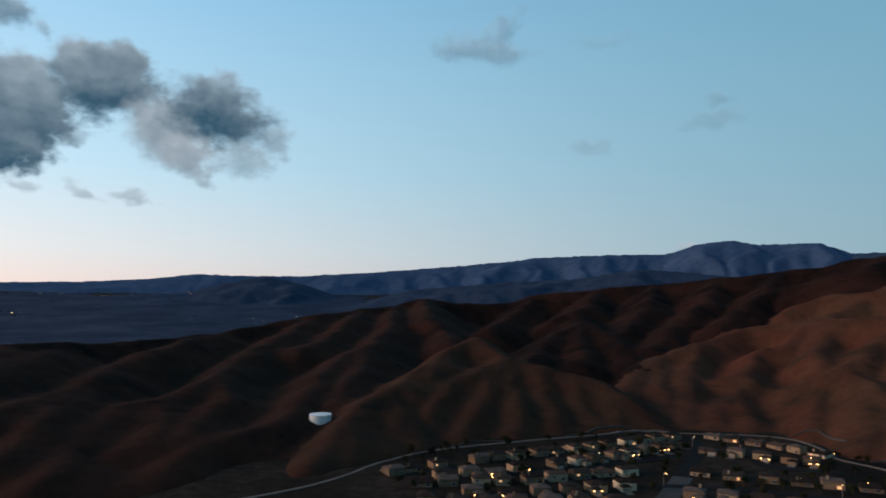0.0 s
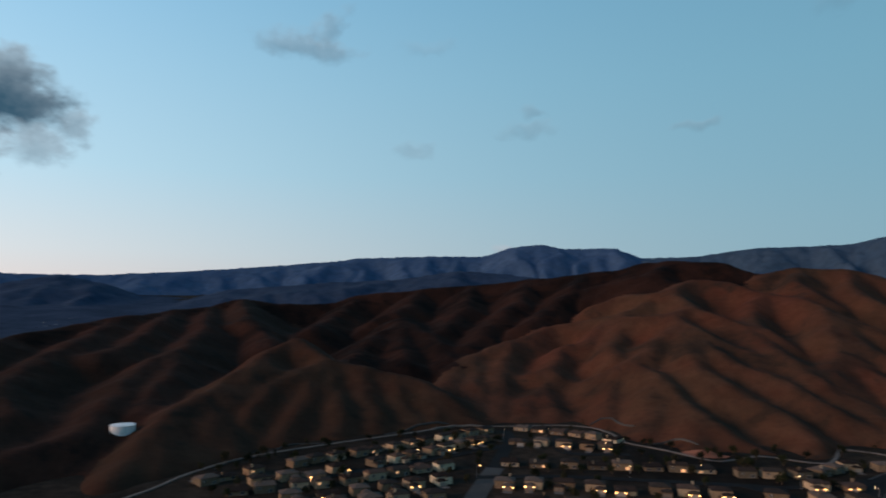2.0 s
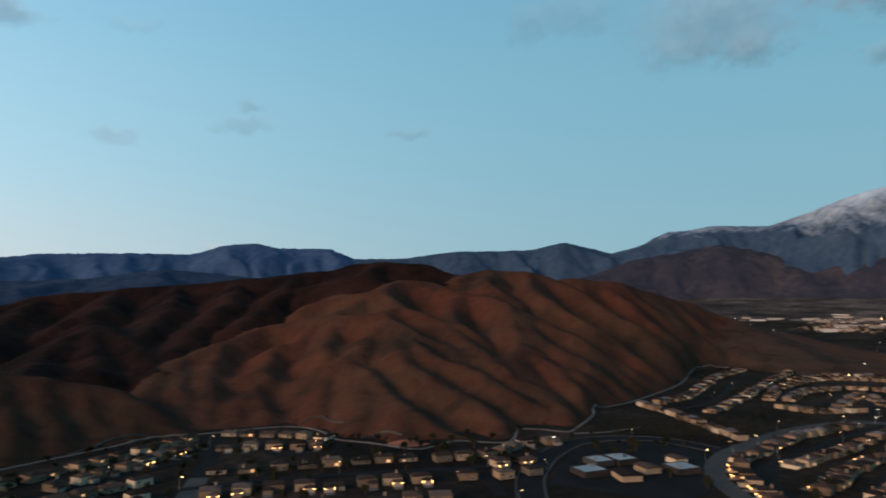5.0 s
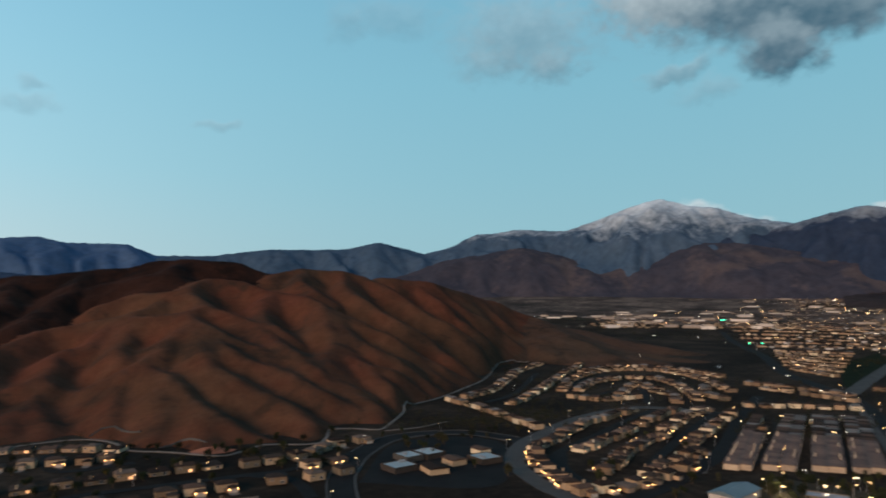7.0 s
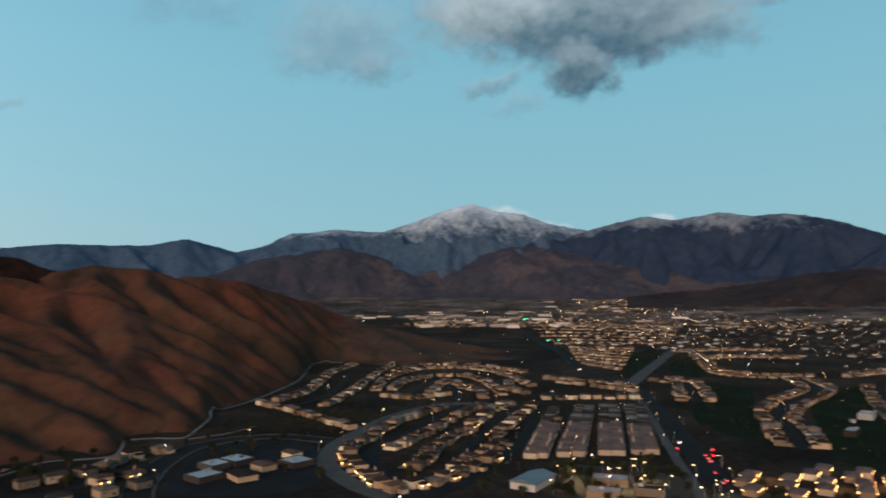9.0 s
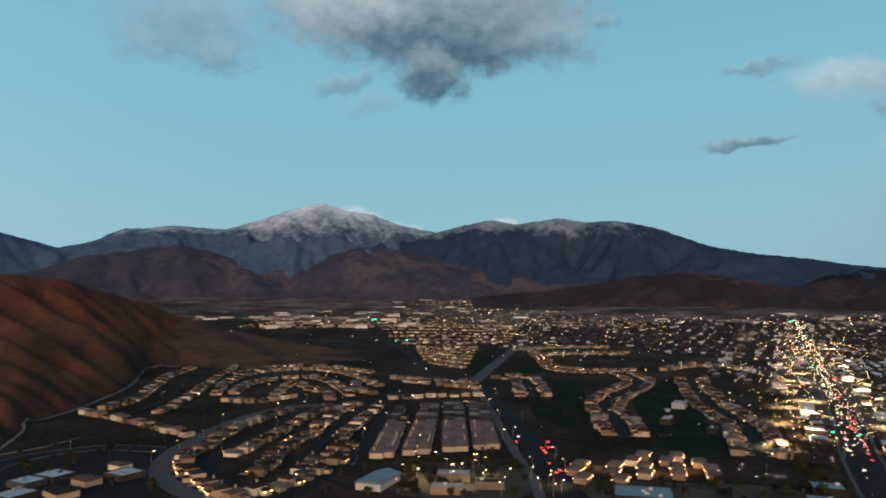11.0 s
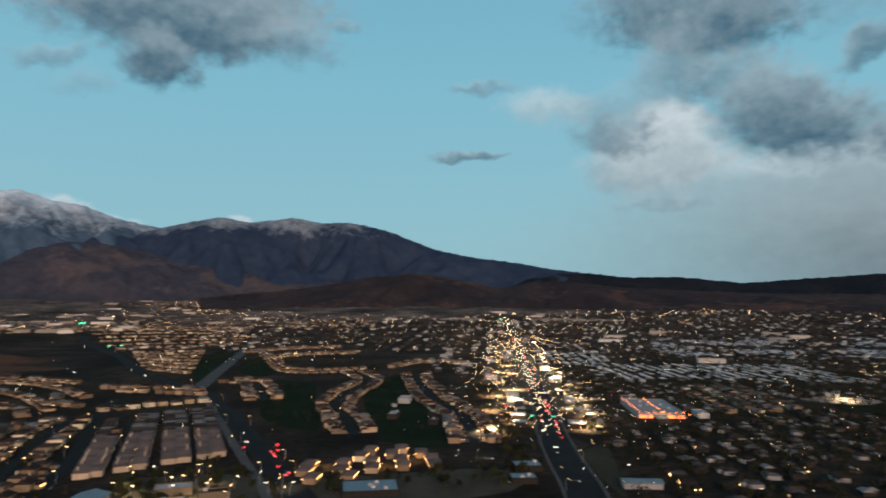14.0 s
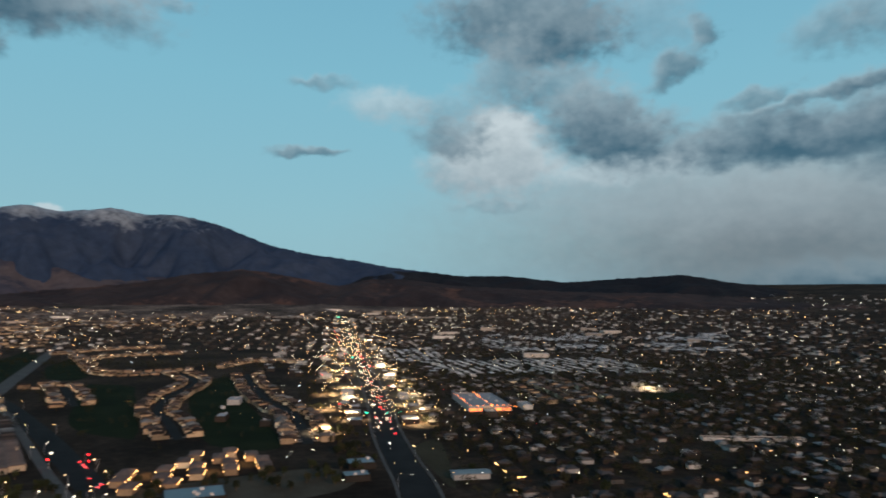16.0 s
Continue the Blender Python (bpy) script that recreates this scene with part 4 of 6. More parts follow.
# ---- mesh parts ----
class Shape:
    """Vertices and faces of one mesh, gathered box by box."""

    def __init__(self):
        self.v, self.f = [], []

    def box(self, x0, x1, y0, y1, z0, z1):
        k = len(self.v)
        self.v += [(x, y, z) for z in (z0, z1) for x, y in ((x0, y0), (x1, y0), (x1, y1), (x0, y1))]
        self.f += [tuple(k + i for i in q) for q in ((0, 3, 2, 1), (4, 5, 6, 7), (0, 1, 5, 4), (1, 2, 6, 5), (2, 3, 7, 6), (3, 0, 4, 7))]
        return self

    def hip(self, x0, x1, y0, y1, z, rise, over=0.5, fascia=0.22, inset=1.0):
        """A roof with eaves; inset 1 gives hips, 0 gables."""
        x0, x1, y0, y1 = x0 - over, x1 + over, y0 - over, y1 + over
        k, along = len(self.v), (x1 - x0) >= (y1 - y0)
        half = min(x1 - x0, y1 - y0) / 2 * inset
        xm, ym = (x0 + x1) / 2, (y0 + y1) / 2
        a, b = ((x0 + half, ym), (x1 - half, ym)) if along else ((xm, y0 + half), (xm, y1 - half))
        self.v += [(x, y, z) for x, y in ((x0, y0), (x1, y0), (x1, y1), (x0, y1))]
        self.v += [(x, y, z + fascia) for x, y in ((x0, y0), (x1, y0), (x1, y1), (x0, y1))]
        self.v += [(*a, z + rise), (*b, z + rise)]
        q = [(0, 3, 2, 1), (0, 1, 5, 4), (1, 2, 6, 5), (2, 3, 7, 6), (3, 0, 4, 7)]
        q += [(4, 5, 9, 8), (5, 6, 9), (6, 7, 8, 9), (7, 4, 8)] if along else [(4, 5, 8), (5, 6, 9, 8), (6, 7, 9), (7, 4, 8, 9)]
        self.f += [tuple(k + i for i in face) for face in q]
        return self

    def tube(self, x, y, z0, z1, r0, r1, n=8, lean=(0.0, 0.0)):
        k = len(self.v)
        for z, r, s in ((z0, r0, 0), (z1, r1, 1)):
            self.v += [(x + s * lean[0] + r * math.cos(i * 2 * math.pi / n), y + s * lean[1] + r * math.sin(i * 2 * math.pi / n), z) for i in range(n)]
        self.f += [(k + i, k + (i + 1) % n, k + n + (i + 1) % n, k + n + i) for i in range(n)]
        self.f += [tuple(k + n + i for i in range(n)), tuple(k + n - 1 - i for i in range(n))]
        return self

    def mesh(self, name, mat):
        me = bpy.data.meshes.new(name)
        me.from_pydata(self.v, [], self.f)
        me.materials.append(mat)
        return me


def thing(name, label, category, group, parts, x, y, z, turn):
    """An empty at the base with its parts; parts: (name, mesh) pairs or (name, mesh, label)."""
    top = new(name)
    top.matrix_basis = pose(x, y, z, 0, 0, turn)
    top.empty_display_size = 1.0
    tagged(top, label, category, group)
    for p in parts:
        ob = new(p[0], p[1])
        ob.parent = top
        if len(p) > 2 and p[2]:
            ob["label"] = p[2]
        for sub in p[3] if len(p) > 3 else ():
            piece = new(sub[0], sub[1])
            piece.parent = ob
            if len(sub) > 2:
                piece["label"] = sub[2]
    return top


# ---- lines on the ground ----
def smooth_line(pts, step=8.0):
    """Points every few metres along a rounded line through pts."""
    p = [np.array(q, float) for q in pts]
    p = [2 * p[0] - p[1]] + p + [2 * p[-1] - p[-2]]
    out = []
    for i in range(1, len(p) - 2):
        a, b, c, d = p[i - 1:i + 3]
        n = max(2, int(np.linalg.norm(c - b) / step))
        for k in range(n):
            s = k / n
            out.append(0.5 * (2 * b + (c - a) * s + (2 * a - 5 * b + 4 * c - d) * s * s + (3 * b - a - 3 * c + d) * s ** 3))
    return np.array(out + [p[-2]])


ROAD_MAP, LAYER = [], [0.0]


def ribbon(name, pts, width, mat, label, lift=0.12, shift=0.0, keep=True, category="road"):
    line = smooth_line(pts)
    d = np.gradient(line, axis=0)
    d /= np.linalg.norm(d, axis=1)[:, None] + 1e-9
    side = np.stack([d[:, 1], -d[:, 0]], 1)
    line = line + side * shift
    LAYER[0] += 0.006
    lift += LAYER[0]
    v, f = [], []
    for (x, y), (sx, sy) in zip(line, side):
        z = surface(x, y)
        for w, dz in ((-0.5, -1.0), (-0.5, lift), (0.5, lift), (0.5, -1.0)):
            v.append((x + sx * w * width, y + sy * w * width, z + dz))
    for i in range(len(line) - 1):
        k = 4 * i
        f += [(k + j, k + j + 1, k + j + 5, k + j + 4) for j in range(3)]
    ob = link_mesh(name, v, f, mat, smooth=False)
    if keep:
        ROAD_MAP.append((line, width / 2))
    return tagged(ob, label, category, kind="structure")


def lawn(name, pts, mat, label, lift=0.06):
    pts = smooth_line(list(pts) + [pts[0]], 14.0)[:-1]
    c = pts.mean(0)
    v = [(c[0], c[1], surface(*c) + lift)] + [(x, y, surface(x, y) + lift) for x, y in pts]
    f = [(0, i + 1, (i + 1) % len(pts) + 1) for i in range(len(pts))]
    return tagged(link_mesh(name, v, f, mat, smooth=False), label, "ground", kind="structure")


ribbon("path", FOOT_PATH, 2.8, CONCRETE, "pale concrete path along the hill foot", 0.5, keep=False, category="path")
for bench in (((-30, 510), (-18, 535), (8, 545)), ((5, 550), (25, 578), (58, 578)), ((300, 595), (318, 588), (320, 550)), ((312, 510), (330, 505), (335, 480)), ((105, 600), (140, 622), (170, 625))):
    ribbon("path", bench, 1.1, PALE_ROAD, "narrow pale drainage ditch on the slope", 0.6, keep=False, category="path")
ribbon("path", ((470, 410), (500, 395), (540, 392)), 2.5, CONCRETE, "short pale path beside the school road", 0.3, keep=False, category="path")
HIGHWAY = ((2700, 700), (2363, 607), (1894, 455), (1499, 305), (1178, 208), (1019, 135), (914, 89), (699, 37), (546, 7), (461, -9), (300, -45), (120, -110))
MAIN = ((4200, -1380), (2818, -951), (1776, -632), (1154, -429), (886, -343), (697, -281), (575, -238), (469, -206), (404, -188), (250, -140), (60, -120))
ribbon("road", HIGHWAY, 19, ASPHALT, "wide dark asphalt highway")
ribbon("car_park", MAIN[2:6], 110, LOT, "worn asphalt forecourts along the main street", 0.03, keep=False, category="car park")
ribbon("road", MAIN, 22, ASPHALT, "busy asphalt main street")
ribbon("pavement", MAIN, 2.2, PALE_ROAD, "pale pavement beside the main street", 0.25, 13.0, False, "pavement")
ribbon("pavement", MAIN, 2.2, PALE_ROAD, "pale pavement beside the main street", 0.25, -13.0, False, "pavement")
ribbon("road", ((975, 104), (778, 65), (602, 34), (529, 21), (440, 5), (330, 0)), 7, PALE_ROAD, "pale frontage road beside the highway")
ribbon("road", ((965, 100), (1176, 91), (1470, 77), (2095, 50)), 20, PALE_ROAD, "pale wide road across the golf course")
ribbon("road", ((240, 225), (317, 313), (356, 345), (393, 367), (442, 384), (479, 376), (507, 345), (507, 299), (495, 283)), 15, ASPHALT, "curving dark boulevard round the school")
ribbon("pavement", ((240, 225), (317, 313), (356, 345), (393, 367), (442, 384), (479, 376), (507, 345), (507, 299)), 1.8, PALE_ROAD, "pale pavement of the boulevard", 0.22, 9.0, False, "pavement")
ribbon("pavement", ((240, 225), (317, 313), (356, 345), (393, 367), (442, 384), (479, 376), (507, 345), (507, 299)), 1.2, PALE_ROAD, "pale pavement of the boulevard", 0.22, -9.0, False, "pavement")
ribbon("road", ((300, 70), (377, 181), (391, 206), (421, 243), (450, 265), (495, 283), (554, 291), (630, 296), (698, 284), (731, 264), (738, 214), (729, 173)), 14, PALE_ROAD, "pale winding residential boulevard")
ribbon("road", ((887, 185), (730, 170), (638, 155), (552, 144), (504, 144), (420, 150), (372, 175)), 13, ASPHALT, "dark residential road")
ribbon("road", ((110, 372), (127, 404), (161, 467)), 13, PALE_ROAD, "pale concrete street between the houses")
ribbon("road", ((161, 467), (190, 525), (206, 557), (214, 592)), 10, ASPHALT, "dark street climbing to the hill gap")
# residential streets: line, width
STREETS = (((660, 425), (746, 436), (951, 519)), ((790, 390), (905, 420), (1005, 416), (1030, 365), (950, 290), (850, 245)), ((740, 340), (800, 345), (890, 335), (758, 273)),
           ((430, 210), (454, 233), (486, 245), (560, 248), (640, 253), (720, 252)), ((485, 243), (447, 224), (425, 204), (416, 188)), ((470, 172), (515, 178), (585, 185), (678, 192), (740, 195)),
           ((510, 118), (579, 116), (653, 122), (740, 138)), ((548, 58), (627, 72), (760, 92)), ((1035, 62), (1008, 30), (920, 20), (837, 12)),
           ((1130, -120), (997, -130), (869, -86), (774, -65), (691, -68), (610, -68)), ((1060, -215), (1018, -204), (805, -182), (685, -184), (548, -160)),
           ((250, 560), (230, 500), (275, 480)), ((20, 470), (60, 478), (130, 505), (195, 535)), ((140, 446), (200, 432), (290, 390), (330, 372), (400, 372)), ((300, 385), (310, 350), (290, 310)))
for street in STREETS:
    ribbon("road", street, 8.5, ASPHALT, "dark asphalt residential street")
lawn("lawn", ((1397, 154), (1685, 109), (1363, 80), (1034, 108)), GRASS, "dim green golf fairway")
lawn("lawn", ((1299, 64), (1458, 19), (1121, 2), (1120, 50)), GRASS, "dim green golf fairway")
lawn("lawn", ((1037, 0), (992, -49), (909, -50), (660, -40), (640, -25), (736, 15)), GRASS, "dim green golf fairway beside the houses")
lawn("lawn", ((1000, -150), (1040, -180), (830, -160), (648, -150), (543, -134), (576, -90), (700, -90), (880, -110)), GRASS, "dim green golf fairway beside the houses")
lawn("field", ((499, -228), (520, -262), (402, -215), (390, -205)), FIELD, "dry mown field beside the main street")
# this sheet tints the far valley floor with painted haze
lawn("field", [polar(b, r) for b, r in ((-60, 2000), (-36, 1900), (-20, 1950), (-8, 2300), (-3, 3300), (-8, 4100), (-24, 4200), (-45, 4200), (-62, 3600))], HAZE_FLOOR, "valley floor with the blue of haze in its colour", 1.0)
lawn("field", ((655, -612), (625, -665), (575, -610), (595, -565)), GRASS, "dark sports field")
# pale tan patch: brightness of floodlight put into the ground colour
lawn("field", ((640, -640), (668, -690), (712, -640), (690, -600)), TAN_FIELD, "sports ground with floodlight put into its pale tan")
lawn("car_park", ((331, 311), (433, 368), (490, 338), (480, 290), (378, 235)), ASPHALT, "dark asphalt school yard", 0.08)
lawn("car_park", ((500, 95), (490, 20), (420, 16), (420, 95)), LOT, "worn asphalt car park with trees", 0.08)
lawn("car_park", ((470, -30), (468, -150), (412, -142), (405, -20)), LOT, "worn asphalt car park under lamps", 0.08)
lawn("soil_bank", ((318, 478), (335, 470), (345, 455), (330, 452), (316, 465)), RED_SOIL, "bare red soil bank at the hill foot", 0.5)
lawn("plain", [polar(b, r) for b, r in ((50, 2950), (62, 2750), (74, 2500), (84, 2450), (96, 2600), (108, 2900), (117, 3200), (118, 4300), (108, 4400), (96, 4400), (84, 4420), (70, 4420), (56, 4400), (48, 4300))], BROWN_FIELD, "dusky brown plain before the mountains", 0.35)
for k in range(90):
    b, r = rng.uniform(52, 116), rng.uniform(2750, 4200)
    cx, cy = polar(b, r)
    wide, deep = rng.uniform(60, 240), rng.uniform(50, 150)
    ring_pts = [(math.cos(q * 0.9) * deep * rng.uniform(0.7, 1.2), math.sin(q * 0.9) * wide * rng.uniform(0.7, 1.2)) for q in range(7)]
    c, s = math.cos(radians(90 - b)), math.sin(radians(90 - b))
    lawn("field", [(cx + u * c - v * s, cy + u * s + v * c) for u, v in ring_pts], (TAN_FIELD, TAN_FIELD, FIELD, BROWN_FIELD)[k % 4], "dry tan field on the far valley floor", 0.5 + 0.03 * k)


# ---- what stands where ----
TAKEN = {}


def road_near(x, y, clear):
    for line, half in ROAD_MAP:
        if np.min(np.hypot(line[:, 0] - x, line[:, 1] - y)) < half + clear:
            return True
    return False


def free(x, y, r, claim=True):
    gx0, gy0 = int(x // 30), int(y // 30)
    for i in (-1, 0, 1):
        for j in (-1, 0, 1):
            for px, py, pr in TAKEN.get((gx0 + i, gy0 + j), ()):
                if (px - x) ** 2 + (py - y) ** 2 < (pr + r) ** 2:
                    return False
    if claim:
        TAKEN.setdefault((gx0, gy0), []).append((x, y, r))
    return True


# ---- houses ----
def house_meshes(w, d, two, wing, roof_mat, wall_mat, k, low=False):
    """Walls, roof, windows and doors of one house plan; its front looks along -y."""
    hgt = 4.0 if low else 4.7 if two else 2.7
    wall = Shape().box(-w / 2, w / 2, -d / 2, d / 2, -0.6, hgt)
    roof = Shape().hip(-w / 2, w / 2, -d / 2, d / 2, hgt, 1.2 if low else 1.9 if two else 1.6, inset=0.25 if k % 3 == 2 else 1.0)
    gw = min(6.2, 0.52 * w) if wing else 5.0
    gx0, gx1 = (-w / 2, -w / 2 + gw) if wing < 0 else (w / 2 - gw, w / 2)
    if wing:
        wall.box(gx0, gx1, -d / 2 - 4.2, -d / 2 + 0.5, -0.6, 2.9)
        roof.hip(gx0, gx1, -d / 2 - 4.2, -d / 2 + 1.8, 2.9, 1.5, 0.4)
    out = 4.2 if wing else 0.0
    if k % 2 and wing:
        ox = -gx0 - 4.5 if wing < 0 else -gx1 + 0.5
        wall.box(ox, ox + 4.2, -d / 2 - 1.6, -d / 2 + 0.3, -0.6, hgt - 0.1)
        roof.hip(ox, ox + 4.2, -d / 2 - 1.6, -d / 2 + 2.5, hgt - 0.1, 1.5, 0.4, inset=0.15)
    chimney = Shape().box(w * 0.2, w * 0.2 + 1.1, d * 0.22, d * 0.22 + 0.8, hgt, hgt + 2.9).box(w * 0.2 - 0.12, w * 0.2 + 1.22, d * 0.22 - 0.12, d * 0.22 + 0.92, hgt + 2.9, hgt + 3.1)
    garage = Shape()
    for s in range(4):
        garage.box(gx0 + 0.6, gx1 - 0.6, -d / 2 - out - 0.06, -d / 2 - out + 0.02, 0.02 + s * 0.55, 0.54 + s * 0.55)
    mx = -(gx0 + gx1) / 2 * 0.45
    door = Shape().box(mx - 0.55, mx + 0.55, -d / 2 - 0.07, -d / 2 + 0.02, 0.1, 2.2)

    def window(cx, cz, ww, wh, back=False, side=0):
        s = Shape()
        if side:
            s.box(side * w / 2 - 0.05, side * w / 2 + 0.05, cx - ww / 2, cx + ww / 2, cz - wh / 2, cz + wh / 2)
        else:
            y = d / 2 if back else -d / 2
            s.box(cx - ww / 2, cx + ww / 2, y - 0.05, y + 0.05, cz - wh / 2, cz + wh / 2)
        return s

    def surround(cx, cz, ww, wh, back=False):
        s, y = Shape(), d / 2 if back else -d / 2
        for x0, x1, z0, z1 in ((cx - ww / 2 - 0.14, cx + ww / 2 + 0.14, cz - wh / 2 - 0.16, cz - wh / 2), (cx - ww / 2 - 0.14, cx + ww / 2 + 0.14, cz + wh / 2, cz + wh / 2 + 0.14),
                               (cx - ww / 2 - 0.14, cx - ww / 2, cz - wh / 2, cz + wh / 2), (cx + ww / 2, cx + ww / 2 + 0.14, cz - wh / 2, cz + wh / 2), (cx - 0.04, cx + 0.04, cz - wh / 2, cz + wh / 2)):
            s.box(x0, x1, y - 0.09, y + 0.09, z0, z1)
        return s.mesh("window_frame", WHITE_TRIM)
    up = hgt - 1.5
    windows = [window(-mx, up, 1.8, 1.3), window(w * 0.28, up, 1.6, 1.3, True), window(-w * 0.25, 1.5, 2.4, 1.8, True), window(0.0, up, 1.5, 1.2, side=1), window(0.8, up, 1.5, 1.2, side=-1)]
    lamps = [Shape().box(a, a + 0.7, -d / 2 - out - 0.4, -d / 2 - out, 2.0, 2.5).mesh("lamp", LAMP_AMBER) for a in (gx0 + 0.05, gx1 - 0.5)]
    drive = Shape().box(gx0 + 0.3, gx1 - 0.3, -d / 2 - out - 5.4, -d / 2 - out - 0.1, -0.4, 0.1)
    return {"wall": wall.mesh("wall", wall_mat), "roof": roof.mesh("roof", roof_mat), "chimney": chimney.mesh("chimney", wall_mat), "garage_door": garage.mesh("garage_door", GARAGE),
            "door": door.mesh("door", DOOR_WOOD), "driveway": drive.mesh("driveway", CONCRETE), "lamp": lamps, "shapes": (wall, roof), "frames": [surround(-mx, up, 1.8, 1.3), surround(w * 0.28, up, 1.6, 1.3, True), surround(-w * 0.25, 1.5, 2.4, 1.8, True)],
            "dark": [s.mesh("window", DARK_GLASS) for s in windows], "lit": [s.mesh("window", LIT_WINDOW) for s in windows]}


PLANS = [house_meshes(w, d, two, wing, ROOF_TILE, STUCCO, k) for k, (w, d, two, wing) in enumerate(((12.0, 9.5, True, 1), (11.0, 9.5, True, -1), (12.5, 9.0, True, -1), (13.0, 10.0, False, 1), (10.5, 9.5, True, 1), (12.5, 9.5, False, -1)))]
ESTATE = [house_meshes(w, d, two, wing, ROOF_TILE, STUCCO, k) for k, (w, d, two, wing) in enumerate(((10.0, 9.5, True, 1), (9.5, 9.0, True, -1), (10.5, 9.0, True, 1), (10.5, 9.5, False, -1)))]
NARROW = [house_meshes(w, d, True, wing, ROOF_PINK, STUCCO_CREAM, k, True) for k, (w, d, wing) in enumerate(((9.0, 9.8, 0), (9.2, 9.6, 0)))]
OLD = [house_meshes(w, d, False, wing, ROOF_TOWN, STUCCO_DULL, k) for k, (w, d, wing) in enumerate(((8.6, 6.6, 1), (9.6, 7.0, -1), (7.6, 6.2, 1)))]
MID_HOUSES, FAR_HOUSES = [], []


def put_house(x, y, turn, plans=PLANS, label="two-storey tan stucco house with brown tiled roof", group="hillside suburb houses", lit=0.45, near=640.0, far=650.0, size=7.0):
    if surface(x, y) > float(valley(x, y)) + 2.5 or not free(x, y, size):
        return
    r = math.hypot(x, y)
    if r > 1500 or far == 0:
        FAR_HOUSES.append((x, y, turn, plans is OLD))
        return
    k = int(rng.integers(len(plans)))
    p = plans[k]
    if r > far:
        MID_HOUSES.append((x, y, turn, p, plans is OLD))
        return
    glow = rng.random() < lit
    parts = [("wall", p["wall"]), ("roof", p["roof"])]
    if r < near:
        parts += [("garage_door", p["garage_door"]), ("door", p["door"]), ("driveway", p["driveway"], "pale concrete driveway")]
        parts += [("window", p["lit" if glow and rng.random() < 0.25 else "dark"][i], "", [("window_frame", p["frames"][i], "pale window frame")]) for i in (0, 1, 2)]
        if rng.random() < 0.4:
            parts.append(("chimney", p["chimney"]))
    else:
        parts.append(("window", p["lit" if glow and rng.random() < 0.4 else "dark"][int(rng.integers(5))]))
    if glow and rng.random() < 0.75:
        parts += [("lamp", q, "glowing amber garage lamp") for q in p["lamp"]]
    if k in (3, 5) and plans is PLANS:
        label = "single-storey tan stucco house with brown tiled roof"
    thing("house", label, "house", group, parts, x, y, surface(x, y), turn)


def house_row(pts, gap=16.5, front=1, jitter=1.2, **more):
    """Houses along a line; front 1: they face its right-hand side."""
    line = smooth_line(pts, 1.0)
    walked = np.concatenate(([0], np.cumsum(np.linalg.norm(np.diff(line, axis=0), axis=1))))
    n = max(1, int(walked[-1] / gap) + 1)
    for s in np.linspace(0, walked[-1], n):
        i = min(int(np.searchsorted(walked, s)), len(line) - 2)
        dx_, dy_ = line[i + 1] - line[i]
        turn = math.degrees(math.atan2(dy_, dx_)) + (0 if front > 0 else 180)
        x, y = line[i] + rng.normal(0, jitter, 2)
        put_house(x, y, turn + rng.normal(0, 2), **more)


def street_houses(pts, off=17.0, gap=15.5, **more):
    line = smooth_line(pts, 4.0)
    d = np.gradient(line, axis=0)
    d /= np.linalg.norm(d, axis=1)[:, None]
    side = np.stack([d[:, 1], -d[:, 0]], 1)
    house_row((line + side * off)[::5], gap, front=-1, **more)
    house_row((line - side * off)[::5], gap, front=1, **more)


N1 = (((230, 592), (262, 563), (285, 527)), ((205, 540), (240, 520), (268, 500)), ((177, 471), (240, 446), (300, 421)), ((152, 422), (210, 396), (270, 366)), ((-35, 474), (15, 500), (82, 535), (150, 568), (195, 590)),
      ((0, 466), (44, 480), (89, 500), (140, 530), (185, 560)), ((-13, 446), (44, 450), (85, 462), (125, 475)), ((20, 425), (70, 430), (115, 440)), ((-10, 410), (45, 405), (100, 408)), ((140, 385), (200, 355), (255, 325)), ((318, 405), (353, 392), (385, 398)),
      ((400, 402), (424, 394)), ((300, 352), (316, 341), (340, 335)), ((340, 366), (363, 360)), ((285, 440), (305, 410)))
for i, row in enumerate(N1):
    house_row(row, 17.0, front=1 if i % 2 else -1, lit=0.6, group="houses under the peaked hill")
N2 = (((646, 465), (622, 414), (578, 338), (560, 305)), ((673, 463), (752, 474), (934, 547), (1070, 580)), ((667, 391), (795, 423), (937, 469), (1108, 516)),
      ((797, 399), (913, 439), (1045, 442), (1087, 372), (1020, 289), (905, 221)), ((956, 190), (926, 138), (900, 91)), ((808, 381), (900, 398), (969, 374), (968, 323), (879, 264), (813, 234)),
      ((747, 359), (744, 322), (789, 298)), ((810, 328), (911, 344), (861, 295)), ((480, 262), (535, 268), (607, 275), (700, 268)), ((481, 262), (429, 226), (400, 192)), ((498, 232), (567, 230), (655, 232), (720, 230)),
      ((391, 181), (418, 167), (449, 155), (497, 150)), ((447, 190), (503, 198), (557, 203), (589, 200)), ((611, 208), (711, 214), (745, 209)), ((569, 170), (654, 174), (741, 180)), ((830, 210), (860, 240), (930, 260)),
      ((794, 176), (823, 129), (839, 80)), ((453, 166), (498, 163), (539, 158)), ((850, 300), (830, 270), (780, 250)), ((1010, 470), (1100, 450), (1130, 370), (1060, 270)), ((990, 220), (970, 150), (950, 100)))
for i, row in enumerate(N2):
    house_row(row, 13.6, front=1 if i % 2 else -1, lit=0.5, size=5.4, plans=ESTATE, group="houses of the curving estate")
